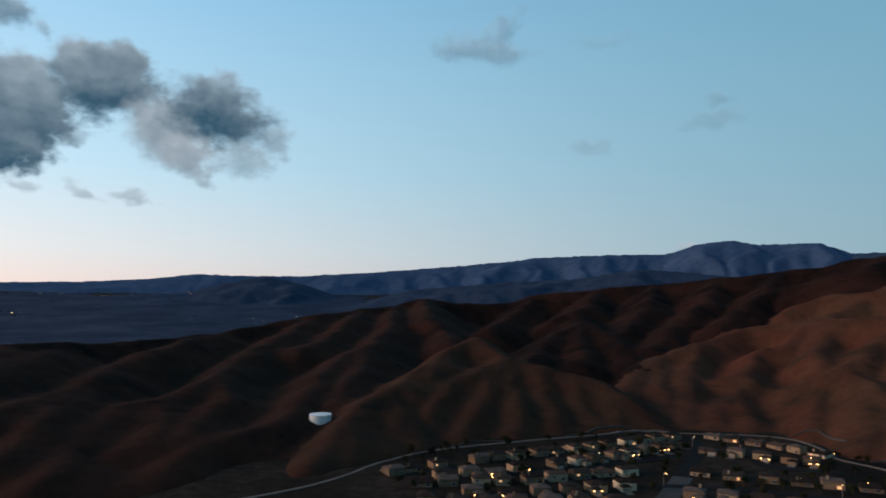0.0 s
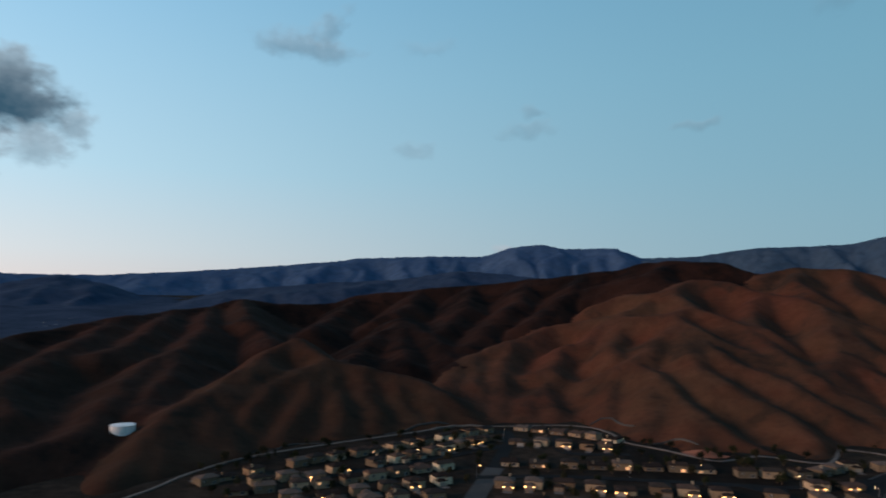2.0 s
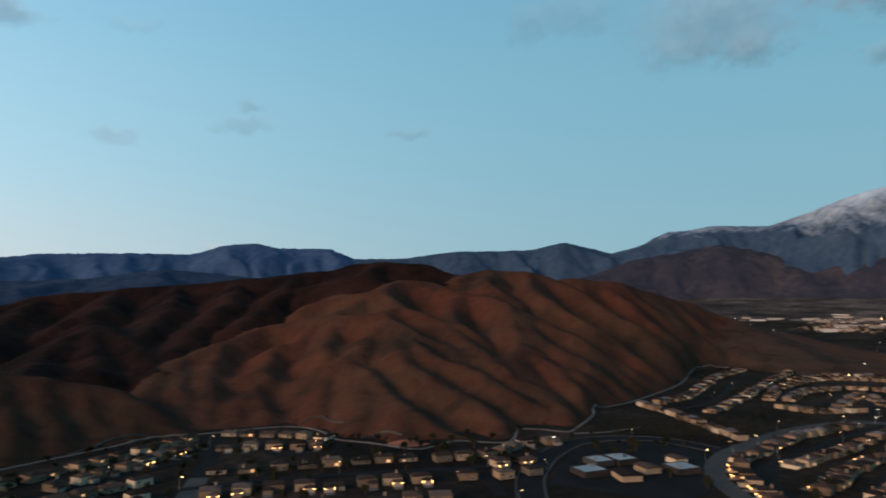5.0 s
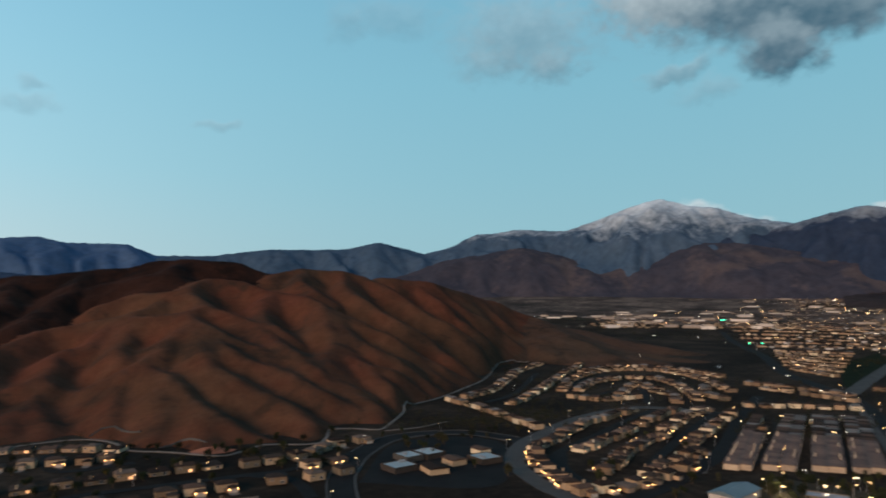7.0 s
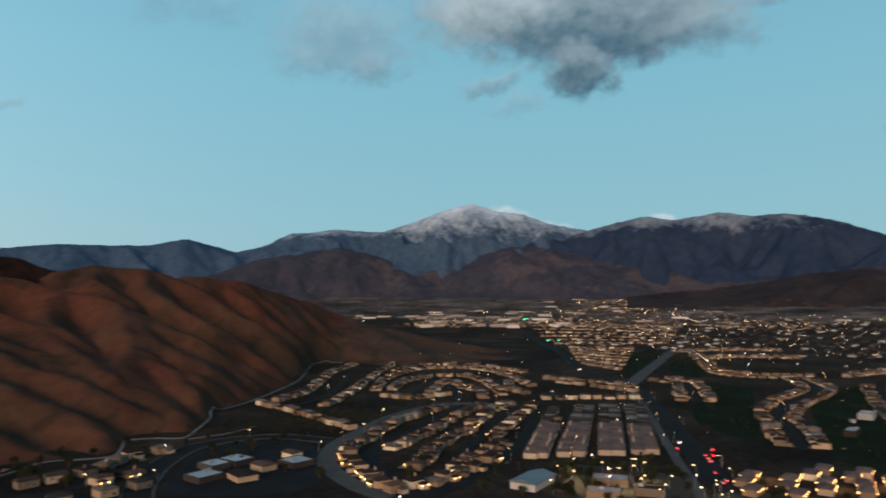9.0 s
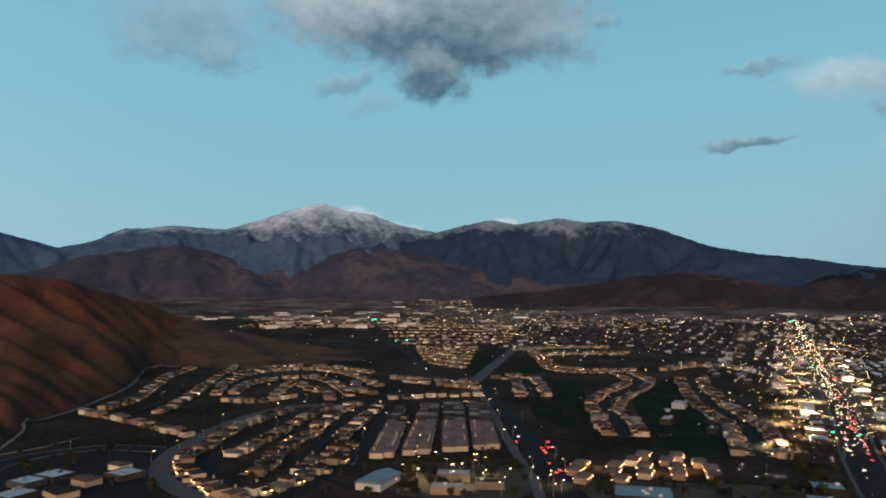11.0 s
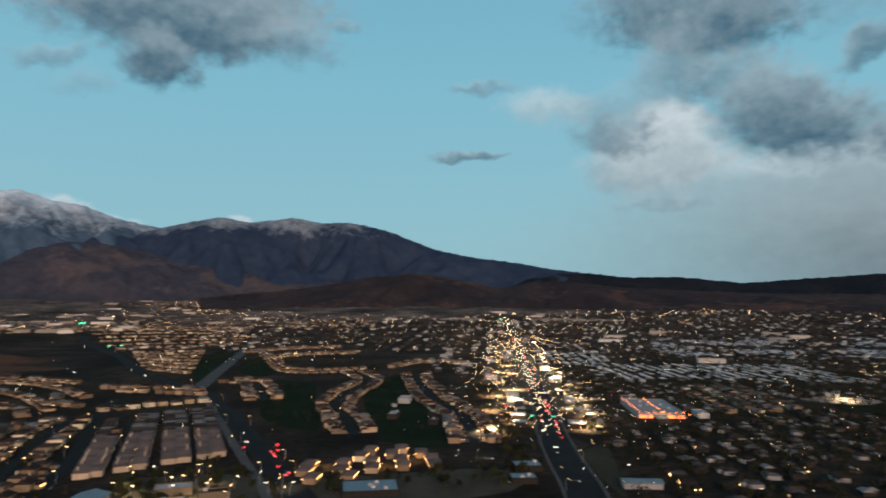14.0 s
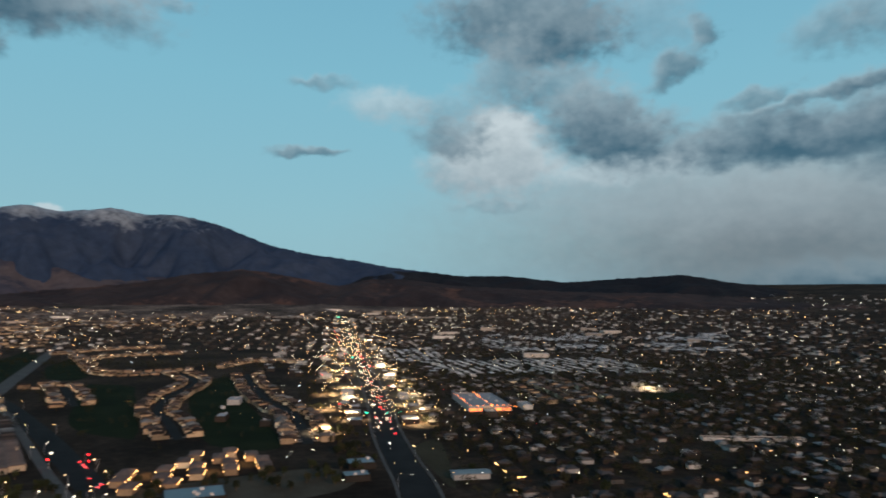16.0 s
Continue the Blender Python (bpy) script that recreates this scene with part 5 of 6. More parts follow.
# close rows: each strip between its two edges, near end to far end
for near_a, near_b, far_a, far_b in (((506, 129), (516, 114), (726, 156), (734, 144)), ((519, 109), (532, 87), (741, 132), (751, 115)), ((537, 80), (544, 60), (754, 110), (766, 91)), ((546, 56), (558, 37), (770, 85), (781, 67))):
    for f, face in ((0.25, -1), (0.75, 1)):
        a, b = np.array(near_a) * (1 - f) + np.array(near_b) * f, np.array(far_a) * (1 - f) + np.array(far_b) * f
        house_row((a, (a + b) / 2, b), 9.4, front=-face, jitter=0.2, plans=NARROW, size=3.9, lit=0.6, label="narrow two-storey tan house in a close row", group="close rows of narrow houses")
street_houses(STREETS[9], gap=14.5, lit=0.45, group="houses along the golf course", size=5.4, plans=ESTATE)
street_houses(STREETS[10], gap=14.5, lit=0.45, group="houses along the golf course", size=5.4, plans=ESTATE)
street_houses(STREETS[8], gap=15.0, lit=0.45, group="houses along the golf course", size=5.4, plans=ESTATE)
for row in (((1532, 32), (1300, 5), (1170, -7), (1122, -48), (1124, -144)), ((1560, 60), (1640, -40), (1660, -140)), ((1420, 10), (1470, -60), (1480, -160)), ((1170, -190), (1250, -260), (1200, -330))):
    house_row(row, 14.0, lit=0.5, group="houses along the golf course", size=5.4, plans=ESTATE)
    house_row([(x + 32, y - 8) for x, y in row], 14.0, lit=0.5, front=-1, group="houses along the golf course", size=5.4, plans=ESTATE)
# far suburb beyond the highway
for k in range(7):
    s = k / 6
    house_row(((2480 - 760 * s, 610 - 250 * s), (2500 - 740 * s, 420 - 140 * s), (2400 - 580 * s, 90 + 10 * s)), 15.0, lit=0.5, group="suburb beyond the highway", plans=ESTATE, size=5.4, jitter=3.5)
for k in range(7):
    s = k / 6
    house_row(((1600 - 360 * s, 296 - 90 * s), (1615 - 455 * s, 160 - 25 * s)), 14.0, lit=0.5, group="suburb beyond the highway", plans=ESTATE, size=5.4)

# the old town: blocks in line with the main street
UD, VD = np.array((0.953, -0.303)), np.array((-0.303, -0.953))
ORIGIN = np.array((404.0, -188.0))
# pinkish rows beside the large store, and the long school hall's plot
for k in range(4):
    a = np.array((634.0, -462.0)) + VD * k * 25 + UD * k * 6
    house_row((a, a + UD * 90, a + UD * 190), 12.0, front=1 if k % 2 else -1, jitter=0.8, plans=ESTATE, size=5.0, lit=0.4, label="two-storey pinkish stucco house in a row", group="rows beside the large store")
for k in range(-4, 5):
    free(400 - 4.8 * 2 * k * 0.5, -497 - 8.4 * 2 * k * 0.5, 9.0)
# further white-roofed homes in close rows
PARK_FAR = []
for b0, b1, r0, r1 in ((120.5, 130.5, 1430, 2150), (133.6, 139.6, 1570, 2300), (111.0, 117.0, 1150, 1500)):
    for i in range(60):
        for j in range(60):
            x, y = np.array((1000.0, -700.0)) + UD * (i * 20 - 400) + VD * (j * 17 - 250)
            r, b = math.hypot(x, y), math.degrees(math.atan2(x, y))
            if b0 < b < b1 and r0 < r < r1 and fbm(np.array(x / 160), np.array(y / 160), 2, 77) > -0.02 and rng.random() < 0.8 and free(x, y, 6.0):
                PARK_FAR.append((x, y, -17.6))
for v in range(46, 1800, 21):
    for u in range(-420, 2700, 12):
        x, y = ORIGIN + UD * (u + rng.normal(0, 3)) + VD * (v + rng.normal(0, 3))
        r = math.hypot(x, y)
        b = math.degrees(math.atan2(x, y))
        if r < 395 or r > 3300 or b > 158 or (v % 63 > 50 and rng.random() < 0.8) or rng.random() < 0.36 + 0.3 * (r > 1000) + 0.14 * (r > 1800):
            continue
        if 860 < x < 1150 and -880 < y < -490 or 575 < x < 745 and -440 < y < -335 or (x - 640) ** 2 + (y + 630) ** 2 < 62 ** 2 or -60 < u < 130 and v < 62:
            continue
        put_house(x, y, math.degrees(math.atan2(-0.303, 0.953)) + (180 if (v // 21) % 2 else 0) + (90 if rng.random() < 0.2 else 0) + rng.normal(0, 4), plans=OLD,
                  label="low old house with a dark shingle roof", group="old town houses", lit=0.22, near=430.0, far=520.0, size=4.6)
for v in range(-60, -1300, -36):
    for u in range(1050, 3000, 18):
        x, y = ORIGIN + UD * (u + rng.normal(0, 4)) + VD * (v + rng.normal(0, 4))
        if y > 520 - 0.05 * x and x < 2700 or rng.random() < 0.68 or not 1250 < math.hypot(x, y) < 3500 or y > 330 and x < 2500:
            continue
        put_house(x, y, float(rng.integers(4)) * 90 - 18, plans=OLD, far=0.0)
for _ in range(1500):
    put_house(*polar(rng.uniform(66, 98), rng.uniform(2350, 4000)), float(rng.integers(8)) * 45, plans=ESTATE, far=0.0)
for _ in range(2600):
    b, r = rng.uniform(64, 152) if rng.random() < 0.9 else rng.uniform(-36, -10), 2350 + 1850 * rng.random() ** 0.8
    put_house(*polar(b, r), float(rng.integers(8)) * 45, plans=OLD, far=0.0)


def far_houses(name, label, places, rng_, wall_mat, roof_mat):
    """Many small gabled houses in one mesh."""
    P = np.array(places, float)
    n = len(P)
    w, d = rng_.uniform(4.0, 7.0, n), rng_.uniform(3.2, 5.0, n)
    hgt, rise = rng_.uniform(2.8, 5.4, n), rng_.uniform(1.2, 2.2, n)
    c, s = np.cos(np.radians(P[:, 2])), np.sin(np.radians(P[:, 2]))
    base = valley(P[:, 0], P[:, 1])
    loc = [(-w, -d, -2 + 0 * w), (w, -d, -2 + 0 * w), (w, d, -2 + 0 * w), (-w, d, -2 + 0 * w), (-w, -d, hgt), (w, -d, hgt), (w, d, hgt), (-w, d, hgt),
           (-w - .5, -d - .5, hgt + .05), (w + .5, -d - .5, hgt + .05), (w + .5, d + .5, hgt + .05), (-w - .5, d + .5, hgt + .05), (-w * .5, 0 * w, hgt + rise), (w * .5, 0 * w, hgt + rise)]
    V = np.stack([np.stack([P[:, 0] + x * c - y * s, P[:, 1] + x * s + y * c, base + z], 1) for x, y, z in loc], 1).reshape(-1, 3)
    faces, idx = [], []
    for i in range(n):
        k = 14 * i
        faces += [(k, k + 1, k + 5, k + 4), (k + 1, k + 2, k + 6, k + 5), (k + 2, k + 3, k + 7, k + 6), (k + 3, k, k + 4, k + 7)]
        faces += [(k + 8, k + 9, k + 13, k + 12), (k + 9, k + 10, k + 13), (k + 10, k + 11, k + 12, k + 13), (k + 11, k + 8, k + 12), (k + 8, k + 11, k + 10, k + 9)]
        idx += [0] * 4 + [1] * 5
    ob = link_mesh(name, V, faces, wall_mat, smooth=False)
    ob.data.materials.append(roof_mat)
    ob.data.polygons.foreach_set("material_index", idx)
    return tagged(ob, label, "houses", kind="stuff")


def mid_houses(name, label, wall_mat, roof_mat, old):
    """The further houses of an estate, each to its plan, in one mesh."""
    V, F, idx, k0 = [], [], [], 0
    for x, y, turn, p, is_old in MID_HOUSES:
        if is_old != old:
            continue
        c, s = math.cos(radians(turn)), math.sin(radians(turn))
        z0 = surface(x, y)
        for slot, shape in enumerate(p["shapes"]):
            V += [(x + a * c - b * s, y + a * s + b * c, z0 + h) for a, b, h in shape.v]
            F += [tuple(k0 + i for i in f) for f in shape.f]
            idx += [slot] * len(shape.f)
            k0 += len(shape.v)
    ob = link_mesh(name, V, F, wall_mat, smooth=False)
    ob.data.materials.append(roof_mat)
    ob.data.polygons.foreach_set("material_index", idx)
    return tagged(ob, label, "houses", kind="stuff")


mid_houses("estate_houses", "rows of tan tiled houses further off", STUCCO_FAR, ROOF_FAR, False)
mid_houses("town_houses", "low old houses of the town further off", STUCCO_DULL_FAR, ROOF_TOWN_FAR, True)
far_houses("distant_houses", "many small distant houses across the valley", [h[:3] for h in FAR_HOUSES if not h[3]], rng, STUCCO_FAR, ROOF_FAR)
far_houses("distant_town", "many small dull houses of the distant town", [h[:3] for h in FAR_HOUSES if h[3]], rng, STUCCO_DULL_FAR, ROOF_TOWN_FAR)
far_houses("distant_park_homes", "white-roofed park homes further off in the town", PARK_FAR, rng, STUCCO_DULL_FAR, PARK_ROOF_FAR)


# ---- larger buildings ----
def big_building(name, label, category, x, y, turn, w, d, h, wall_mat, roof_mat, group="", front=None, gable=0.0, sign=None, units=0):
    """A flat or low-pitched building with parapet, roof units and, where lit, a glazed front along -y."""
    wall = Shape().box(-w / 2, w / 2, -d / 2, d / 2, -0.8, h)
    roof = Shape()
    if gable:
        roof.hip(-w / 2, w / 2, -d / 2, d / 2, h, gable, 0.8, 0.3, inset=0.0)
    else:
        roof.box(-w / 2 + 0.3, w / 2 - 0.3, -d / 2 + 0.3, d / 2 - 0.3, h, h + 0.15)
        for x0, x1, y0, y1 in ((-w / 2, w / 2, -d / 2, -d / 2 + 0.3), (-w / 2, w / 2, d / 2 - 0.3, d / 2), (-w / 2, -w / 2 + 0.3, -d / 2, d / 2), (w / 2 - 0.3, w / 2, -d / 2, d / 2)):
            wall.box(x0, x1, y0, y1, h, h + 0.7)
    parts = [("wall", wall.mesh("wall", wall_mat)), ("roof", roof.mesh("roof", roof_mat))]
    for k in range(units):
        ux, uy = rng.uniform(-w * 0.35, w * 0.35), rng.uniform(-d * 0.3, d * 0.3)
        parts.append(("roof_unit", Shape().box(ux - 1.2, ux + 1.2, uy - 0.9, uy + 0.9, h + 0.15, h + 1.5).mesh("roof_unit", STEEL), "grey steel roof unit"))
    if front is not None:
        n = max(2, int(w / 9))
        for k in range(n):
            x0 = -w / 2 + (k + 0.12) * w / n
            parts.append(("shop_window", Shape().box(x0, x0 + w / n * 0.76, -d / 2 - 0.12, -d / 2 + 0.02, 0.5, min(3.2, h - 0.8)).mesh("shop_window", front), "brightly lit shop window"))
    if sign is not None:
        parts.append(("sign", Shape().box(-w * 0.18, w * 0.18, -d / 2 - 0.3, -d / 2 - 0.02, h - 0.9, h + 0.3).mesh("sign", sign), "glowing sign panel"))
    free(x, y, max(w, d) * 0.5)
    return thing(name, label, category, group, parts, x, y, surface(x, y), turn)


# school with pale roofs
for x, y, turn, w, d in ((372, 311, -16, 19, 18), (399, 325, -16, 15, 18), (416, 319, -16, 17, 20), (427, 276, -20, 18, 19)):
    big_building("school_building", "low school building with a pale grey roof", "school", x, y, turn, w, d, 3.6, STUCCO_DULL, SCHOOL_ROOF, "school buildings", units=2)
for x, y, turn, w, d in ((382, 288, -30, 14, 18), (408, 290, -20, 12, 14), (446, 292, -20, 10, 12)):
    big_building("school_building", "low tan school hall with a brown roof", "school", x, y, turn, w, d, 4.0, STUCCO, ROOF_TILE, "school buildings", gable=1.4)

# white water tank on a bench of the hill
tank_z = surface(-105, 596) + 0.3
tank_shell = Shape().tube(0, 0, -4, 5.6, 9.4, 9.4, 48)
tank_roof = Shape().tube(0, 0, 5.6, 5.9, 9.7, 9.7, 48).tube(0, 0, 5.9, 6.5, 9.4, 1.0, 48)
tank_rail = Shape()
for k in range(24):
    tank_rail.tube(9.3 * math.cos(k * math.pi / 12), 9.3 * math.sin(k * math.pi / 12), 5.8, 6.9, 0.05, 0.05, 5)
ladder = Shape().box(-0.3, -0.25, -9.65, -9.55, 0, 6.6).box(0.25, 0.3, -9.65, -9.55, 0, 6.6)
for k in range(13):
    ladder.box(-0.25, 0.25, -9.63, -9.57, 0.4 + k * 0.48, 0.45 + k * 0.48)
thing("water_tank", "round white steel water tank on the hillside", "water tank", "", [("shell", tank_shell.mesh("shell", TANK_PAINT)), ("roof", tank_roof.mesh("roof", TANK_PAINT)), ("railing", tank_rail.mesh("railing", STEEL)), ("ladder", ladder.mesh("ladder", STEEL))], -105, 596, tank_z, 20)

# apartments with many lamps
for x, y, turn in ((500, -24, 70), (484, -20, 70), (500, -48, 70), (480, -44, 72), (518, -62, 75), (500, -68, 75), (482, -66, 75), (520, -86, 78), (502, -90, 78), (484, -88, 78), (518, -108, 80), (500, -112, 80), (482, -110, 80), (536, -72, 75), (536, -96, 78), (464, -24, 70), (464, -48, 72)):
    if free(x, y, 6.0, False):
        w, d = 15.0, 8.5
        parts = [("wall", Shape().box(-w / 2, w / 2, -d / 2, d / 2, -0.5, 4.0).mesh("wall", STUCCO)), ("roof", Shape().hip(-w / 2, w / 2, -d / 2, d / 2, 4.0, 1.6, 0.6).mesh("roof", ROOF_PINK))]
        for k in range(4):
            parts.append(("window", Shape().box(-w / 2 + 1.4 + k * 3.9, -w / 2 + 3.0 + k * 3.9, -d / 2 - 0.05, -d / 2 + 0.03, 2.7, 3.8).mesh("window", LIT_WINDOW if rng.random() < 0.5 else DARK_GLASS)))
        for k in range(6):
            ly = -d / 2 - 0.7 if k % 2 else d / 2 + 0.1
            parts.append(("wall_lamp", Shape().box(-w / 2 + 0.5 + k * 2.7, -w / 2 + 0.95 + k * 2.7, ly + 0.1, ly + 0.55, 2.7, 3.15).mesh("wall_lamp", LAMP_AMBER), "glowing amber wall lamp"))
        free(x, y, 8.0)
        thing("apartment_block", "two-storey apartment block with amber wall lamps", "apartment block", "apartment blocks", parts, x, y, 0, turn + 90)

# shops and halls near the crossroads
big_building("hall", "white-edged hall with a blue-grey gabled roof", "hall", 436, 106, -12, 30, 17, 4.5, WHITE_TRIM, BLUE_ROOF, gable=2.6)
big_building("store", "long store with a flat blue-grey roof", "store", 434, -58, 85, 34, 26, 3.0, STUCCO_DULL, BLUE_ROOF, units=4)
big_building("store", "store with a blue-grey roof and amber-lit front", "store", 462, -172, 80, 19, 17, 3.8, STUCCO_DULL, BLUE_ROOF, front=SHOP_GLOW_AMBER, units=2)
big_building("store", "store with a blue-grey roof and amber-lit front", "store", 432, -158, 80, 17, 14, 3.6, STUCCO_DULL, BLUE_ROOF, front=SHOP_GLOW_AMBER, units=2)
big_building("shop", "small shop with a lit front", "shop", 455, 60, 95, 22, 12, 4.5, STUCCO, WHITE_ROOF, "shops by the crossroads", front=SHOP_GLOW, units=1)
big_building("shop", "small shop with a lit front", "shop", 440, 35, 95, 18, 10, 4.2, STUCCO, ROOF_TILE, "shops by the crossroads", front=SHOP_GLOW, units=1)
big_building("shop", "small shop with a lit front", "shop", 425, 60, 95, 20, 10, 4.2, STUCCO, WHITE_ROOF, "shops by the crossroads", front=SHOP_GLOW_AMBER, units=1)
big_building("warehouse", "grey-roofed shed beside the field", "shed", 402, -227, 73, 24, 11, 3.6, STUCCO_DULL, BLUE_ROOF, gable=1.5)
big_building("club_house", "small pale club building on the golf course", "club house", 756, -127, 30, 3.4, 2.8, 2.3, STUCCO_DULL, WHITE_ROOF, gable=1.0)

# big store with amber lamps round its white roof
store_c = np.array((665.0, -388.0))
big_building("supermarket", "large white-roofed store ringed by amber lamps", "store", *store_c, -107.6, 46, 95, 5.0, STUCCO_DULL, WHITE_ROOF, front=SHOP_GLOW_RED, units=6)
big_building("school_hall", "long low hall with a white roof edge", "school", 400, -497, 60, 84, 8, 2.0, WHITE_TRIM, ROOF_TOWN, units=5)

# white-roofed park homes in close rows
home_wall = Shape().box(-6.6, 6.6, -3.3, 3.3, -0.5, 2.8).mesh("wall", STUCCO_DULL)
home_roof = Shape().hip(-6.6, 6.6, -3.3, 3.3, 2.8, 0.9, 0.4, 0.2, 0.0).mesh("roof", PARK_ROOF)
for i in range(13):
    for j in range(20):
        x, y = np.array((900.0, -495.0)) + UD * (i * 19.5) + VD * (j * 15.5 + (j // 2) * 4 - i * 1.5) + rng.normal(0, 0.8, 2)
        if rng.random() < 0.2 or not free(x, y, 5.0):
            continue
        thing("mobile_home", "long low white-roofed mobile home", "mobile home", "white-roofed park homes", [("wall", home_wall), ("roof", home_roof)], x, y, 0, -17.6 + rng.normal(0, 2))

# the commercial strip along the main street
main_line = smooth_line(MAIN, 10.0)
step_dir = np.gradient(main_line, axis=0)
step_dir /= np.linalg.norm(step_dir, axis=1)[:, None]
for i in range(0, len(main_line), 3):
    p, d = main_line[i], step_dir[i]
    r = np.linalg.norm(p)
    if not 640 < r < 2700:
        continue
    for side in (1, -1):
        for depth in (30, 62, 105, 150):
            if rng.random() < 0.25 + 0.2 * (depth > 60) + 0.2 * (r > 1900):
                continue
            n = np.array((d[1], -d[0])) * side
            x, y = p + n * (depth + rng.uniform(-6, 8)) + d * rng.uniform(-8, 8)
            w, dd = rng.uniform(12, 26), rng.uniform(9, 16)
            if not free(x, y, 9.0, False) or road_near(x, y, 8):
                continue
            turn = math.degrees(math.atan2(d[1], d[0])) + (0 if side < 0 else 180)
            mat = (WHITE_ROOF, WHITE_ROOF, BLUE_ROOF, ROOF_TOWN)[int(rng.integers(4))]
            big_building("shop", "flat-roofed roadside shop with a bright front", "shop", x, y, turn + (180 if side < 0 else 180), w, dd, rng.uniform(4, 5.5), STUCCO_DULL, mat, "shops along the main street",
                         front=(SHOP_GLOW, SHOP_GLOW, SHOP_GLOW_AMBER)[int(rng.integers(3))] if rng.random() < 0.75 else None, sign=(LAMP_WHITE, LAMP_RED, LAMP_WARM, None)[int(rng.integers(4))], units=1)
# large pale halls far out on the valley floor
for b0, b1, r0, r1, n in ((66, 82, 2350, 3100, 90), (62, 96, 2600, 3800, 70), (98, 112, 2300, 3200, 10), (116, 140, 1350, 2300, 34), (140, 148, 700, 1300, 6)):
    for _ in range(n):
        b, r = rng.uniform(b0, b1), rng.uniform(r0, r1)
        x, y = polar(b, r)
        w, d = rng.uniform(22, 60), rng.uniform(18, 40)
        if free(x, y, 12.0, False):
            big_building("warehouse", "large pale-roofed warehouse on the valley floor", "warehouse", x, y, -b + rng.normal(0, 12), w, d, rng.uniform(5, 9), PALE_WALL, WHITE_ROOF, "far pale warehouses")
# stand by the sports field; its glowing front panels stand in for floodlight
big_building("grandstand", "pale grandstand beside the sports field, glowing front for floodlight", "grandstand", 716, -655, 40, 30, 9, 3.0, WHITE_TRIM, WHITE_ROOF, front=SHOP_GLOW)


# ---- trees ----
def crown_mesh(seed, n, size, mat, squash=0.8):
    """Leaves in clumps round a few limbs' ends: many small bent blades with gaps."""
    g = np.random.default_rng(seed)
    clumps = g.normal(0, 1, (9, 3))
    clumps = clumps / np.linalg.norm(clumps, axis=1)[:, None] * g.uniform(0.35, 0.8, (9, 1)) * (size, size, size * squash)
    v, f = [], []
    for i in range(n):
        c = clumps[i % 9]
        p = g.normal(0, 1, 3)
        p = c + p / np.linalg.norm(p) * size * g.uniform(0.25, 0.5)
        a, b = g.normal(0, 1, 3), g.normal(0, 1, 3)
        a *= size * 0.17 / np.linalg.norm(a)
        b *= size * 0.11 / np.linalg.norm(b)
        k = len(v)
        v += [tuple(p - a), tuple(p + b), tuple(p + a), tuple(p - b + a * 0.2)]
        f += [(k, k + 1, k + 2), (k, k + 2, k + 3)]
    me = bpy.data.meshes.new("crown")
    me.from_pydata([(x, y, z + size * 1.25) for x, y, z in v], [], f)
    me.materials.append(mat)
    return me


def trunk_mesh(seed, size):
    g = np.random.default_rng(seed)
    s = Shape().tube(0, 0, -0.5, size * 0.75, size * 0.09, size * 0.06, 7)
    for k in range(4):
        a = k * 1.6 + g.uniform(0, 1)
        s.tube(0, 0, size * 0.6, size * 1.2, size * 0.045, size * 0.02, 5, (size * 0.45 * math.cos(a), size * 0.45 * math.sin(a)))
    return s.mesh("trunk", BARK)


TREES = [(trunk_mesh(k, s), crown_mesh(k + 50, 330, s, LEAF, q)) for k, (s, q) in enumerate(((3.2, 0.9), (2.6, 1.0), (3.8, 0.8), (2.2, 1.2), (3.0, 1.0)))]
TREE_SPOTS, FAR_TREES = [], []


def put_tree(x, y, size=2.2, high=0.25):
    if surface(x, y) > float(valley(x, y)) + high or not free(x, y, size) or road_near(x, y, 1.5):
        return
    (TREE_SPOTS if math.hypot(x, y) < 620 and len(TREE_SPOTS) < 330 else FAR_TREES).append((x, y))


for _ in range(230):   # corridor of trees left of the main street
    s = rng.random()
    x = 445 + 660 * s
    put_tree(x + rng.normal(0, 10), -164 - 157 * s + rng.normal(0, 9 + 8 * s))
for _ in range(110):   # car park trees by the crossroads
    put_tree(rng.uniform(412, 505), rng.uniform(-20, 100))
for _ in range(60):
    put_tree(rng.uniform(420, 480), rng.uniform(-150, -20))
for _ in range(200):   # between the school and the estate
    s = rng.random()
    put_tree(500 + 130 * s + rng.normal(0, 14), 385 - 70 * s + rng.normal(0, 14))
for _ in range(260):   # the houses under the hill
    put_tree(rng.uniform(-40, 430), rng.uniform(360, 600))
for _ in range(420):   # gardens of the estate
    put_tree(rng.uniform(400, 1050), rng.uniform(40, 460))
for _ in range(5500):  # old town
    u, v = rng.uniform(-380, 1300), rng.uniform(30, 1300)
    put_tree(*(ORIGIN + UD * u + VD * v))
for _ in range(5200):  # small garden trees and hedges of the old town
    u, v = rng.uniform(-380, 700), rng.uniform(30, 800)
    x, y = ORIGIN + UD * u + VD * v
    if math.hypot(x, y) > 395 and free(x, y, 0.9) and not road_near(x, y, 1.0):
        FAR_TREES.append((x, y))
for _ in range(140):   # golf course
    put_tree(rng.uniform(560, 1200), rng.uniform(-230, 60))
for _ in range(700):   # dark wood at the foot of the big hill and along the creek
    b, r = rng.uniform(62, 84), rng.uniform(1900, 2900)
    put_tree(*polar(b, r), 3.0)
for _ in range(420):
    s = rng.random()
    put_tree(1500 - 420 * s + rng.normal(0, 25), 250 - 600 * s + rng.normal(0, 45), 2.5)
